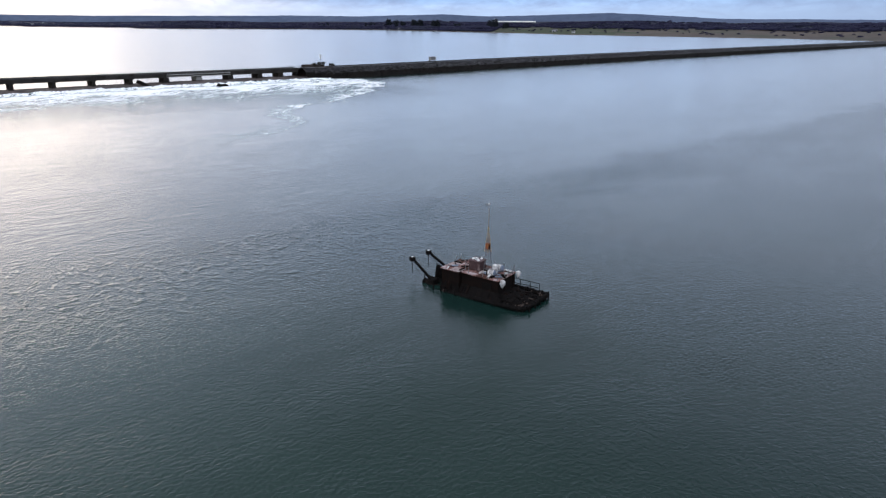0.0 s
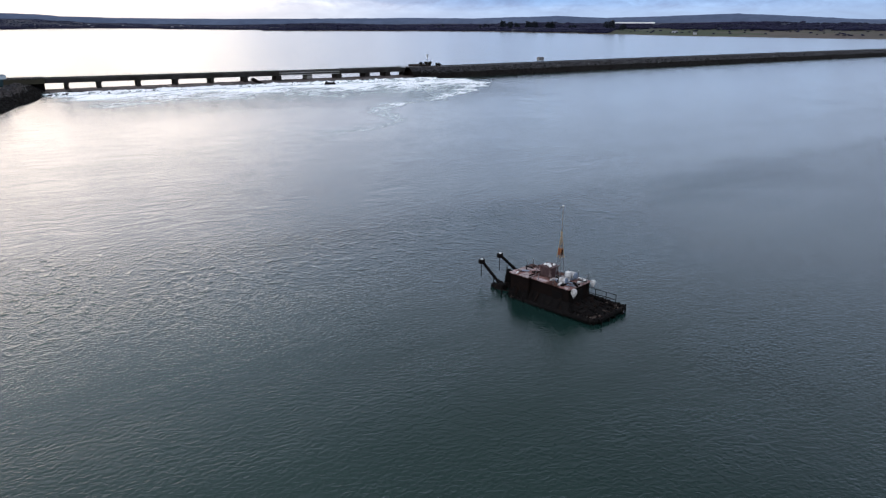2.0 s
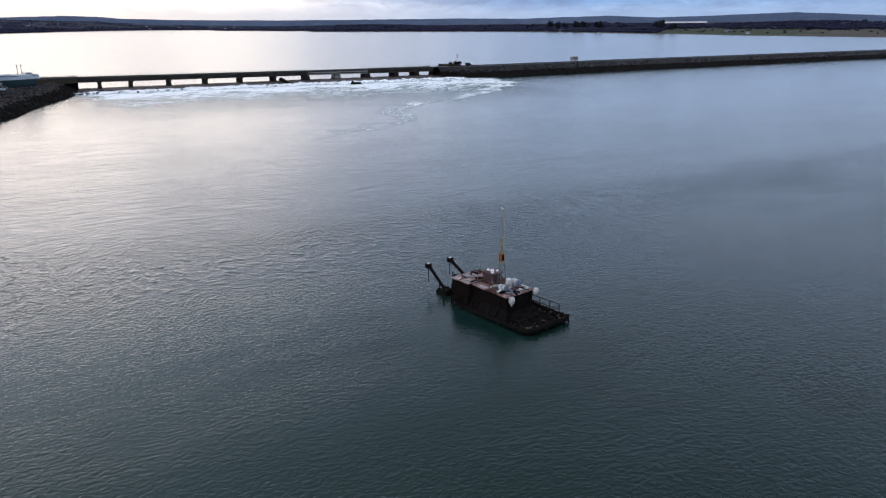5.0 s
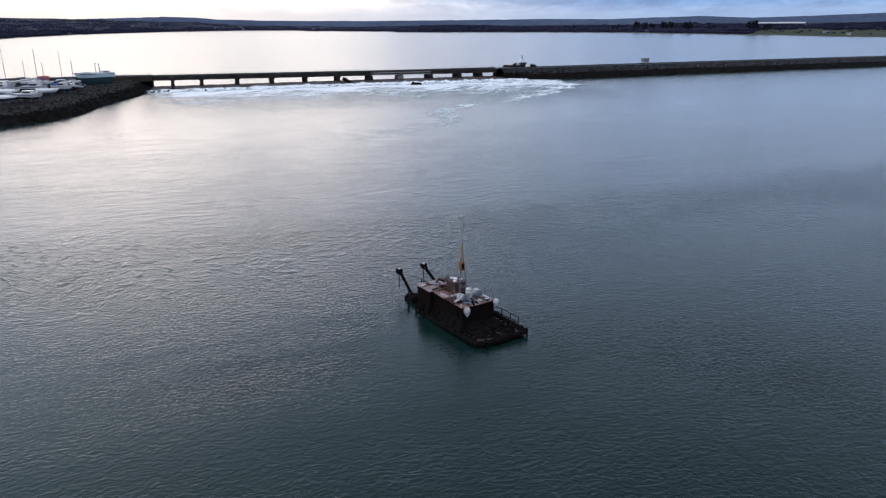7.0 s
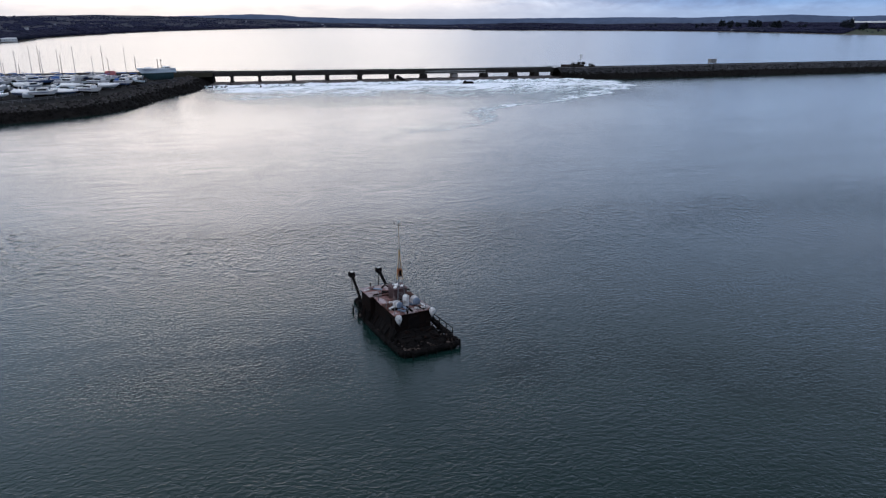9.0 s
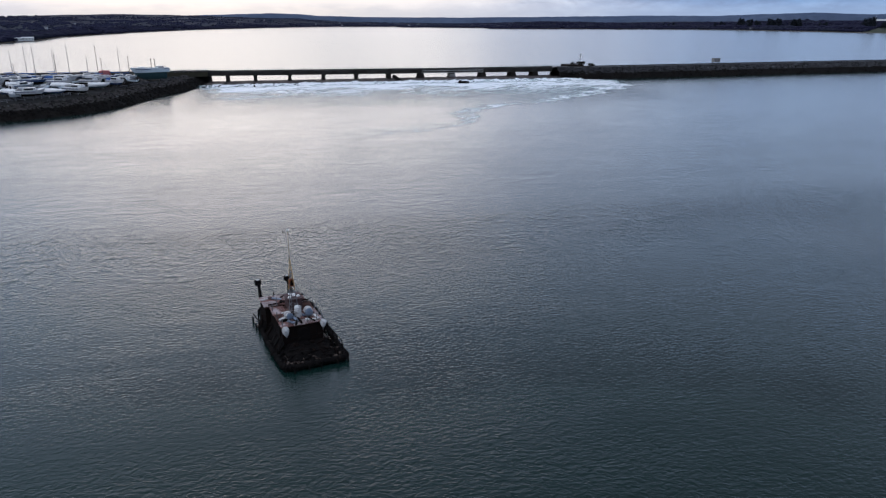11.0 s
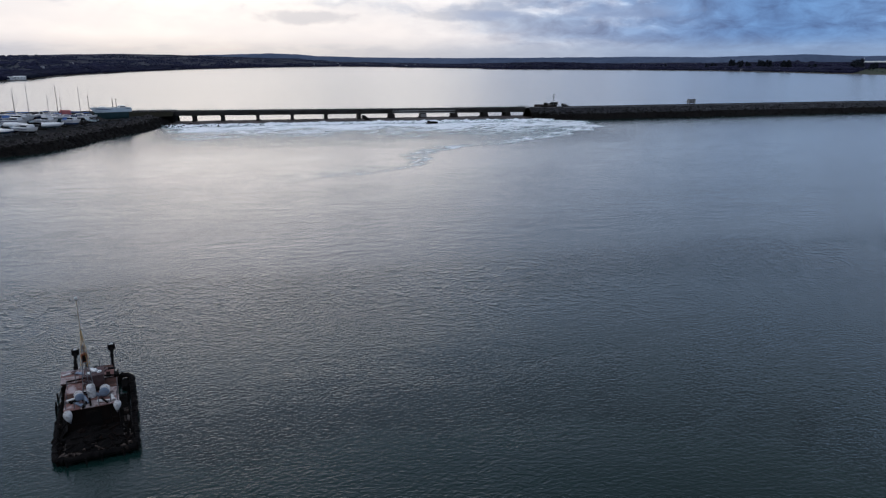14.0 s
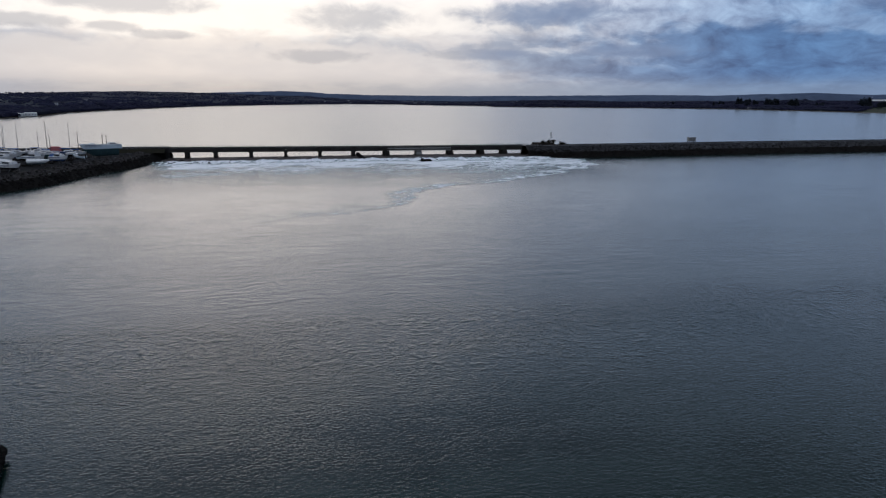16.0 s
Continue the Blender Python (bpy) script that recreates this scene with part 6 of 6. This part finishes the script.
def house(az, d, wide, high, turn, label, wall=HOUSE, roof=SLATE, z=None, pitch=0.3):
    rr = lerp_table(SHORE, az) + d
    base = land_height(az, d) if z is None else z
    t = thing("house", pose(math.sin(radians(az)) * rr, math.cos(radians(az)) * rr, base - .3, 0, 0, -az + turn), label, "house", "far houses")
    deep = wide * 0.55
    bm = B()
    box(bm, -wide / 2, wide / 2, -deep / 2, deep / 2, 0, high)
    front = part("wall", bm, wall, t)
    bm = B()
    e = [bm.verts.new(p) for p in ((-wide / 2 - .3, -deep / 2 - .4, high), (wide / 2 + .3, -deep / 2 - .4, high), (wide / 2 + .3, deep / 2 + .4, high), (-wide / 2 - .3, deep / 2 + .4, high), (-wide / 2 - .3, 0, high + deep * pitch), (wide / 2 + .3, 0, high + deep * pitch))]
    for f in ((0, 1, 5, 4), (2, 3, 4, 5), (0, 4, 3), (1, 2, 5), (0, 3, 2, 1)):
        bm.faces.new([e[i] for i in f])
    part("roof", bm, roof, t)
    for k in range(max(2, int(wide / 4))):
        x = -wide / 2 + wide * (k + 0.5) / max(2, int(wide / 4))
        bm = B()
        box(bm, x - .4, x + .4, -deep / 2 - .06, -deep / 2 + .02, high * .45, high * .68)
        part("window", bm, GLASS, front)


r = random.Random(17)
house(-25.9, 7, 16, 4.4, 0, "long white shoreside house below the woods", WHITE, WHITE, None, 0.12)
house(-26.9, 8, 9, 4.5, 10, "small white shoreside house below the woods", WHITE, WHITE, None, 0.12)
for n in range(26):
    az = r.choice((r.uniform(-24, 12), r.uniform(-24, 12), r.uniform(20, 60)))
    house(az, r.uniform(60, 900) if az < 15 else r.uniform(25, 500), r.uniform(7, 13), r.uniform(3, 5), r.uniform(-40, 40),
          "small pale house among far trees", HOUSE, SLATE)
house(44.2, 30, 15, 4.5, 6, "low white farm building near the far shore", WHITE, WHITE, None, 0.15)
house(47.0, 45, 17, 4, -4, "low white farm shed near the far shore", WHITE, HOUSE, None, 0.15)
house(35.6, 320, 24, 4, 0, "long grey shed among far trees")


def pine(az, d, high, wide, seed):
    """A dark evergreen with a tapered trunk, a few limbs and an uneven crown."""
    rr = lerp_table(SHORE, az) + d
    t = thing("pine_tree", pose(math.sin(radians(az)) * rr, math.cos(radians(az)) * rr, land_height(az, d) - 0.4), "tall dark evergreen tree on the far shore", "tree", "evergreens on the far shore")
    rn = random.Random(seed)
    bm = B()
    rod(bm, (0, 0, 0), (0, 0, high * 0.85), 0.45, 0.12, 7)
    for k in range(5):
        a, z = rn.uniform(0, 6.3), high * rn.uniform(0.35, 0.7)
        rod(bm, (0, 0, z), (math.cos(a) * wide * 0.35, math.sin(a) * wide * 0.35, z + high * 0.1), 0.16, 0.06, 5)
    part("trunk", bm, EVERGREEN, t)
    spots = []
    for k in range(16):
        f, a = rn.random(), rn.uniform(0, 6.3)
        q = wide * 0.42 * (1.05 - 0.8 * f) * rn.random() ** 0.5
        spots.append((math.cos(a) * q, math.sin(a) * q, high * (0.30 + 0.62 * f), wide * rn.uniform(0.14, 0.24)))
    leaf_clump("crown", spots, EVERGREEN, t, seed, 30, 1.5)


rp = random.Random(41)
for az, n, tall in ((39.7, 7, 31), (42.1, 7, 29), (44.0, 6, 30), (49.4, 4, 33), (37.6, 4, 22), (40.9, 4, 23), (46.0, 4, 20), (51.0, 3, 20), (33.5, 3, 19)):
    for k in range(n):
        pine(az + rp.uniform(-.42, .42), 200 + rp.uniform(-40, 60), tall * rp.uniform(.72, 1.06), tall * rp.uniform(.5, .72), rp.randrange(9999))
g = thing("glasshouse", pose(0, 0, 0), "long white glasshouse roofs among far trees", "glasshouse")
for k in range(7):
    az = 49.0 + 0.55 * k
    rr = lerp_table(SHORE, az) + 620
    bm = B()
    x, y = math.sin(radians(az)) * rr, math.cos(radians(az)) * rr
    box(bm, -11.2, 11.2, -8, 8, 0, 4.2, 0, 1.2)
    o = part("bay", bm, WHITE, g)
    o.matrix_world = pose(x, y, 26.0, 0, 0, -az)
    if k == 0:
        bm = B()
        rod(bm, (-9, 0, 0), (-9, 0, 13), 0.5, 0.4)
        part("flue", bm, WHITE, g, "tall white flue").matrix_world = pose(x, y, 26.0, 0, 0, -az)
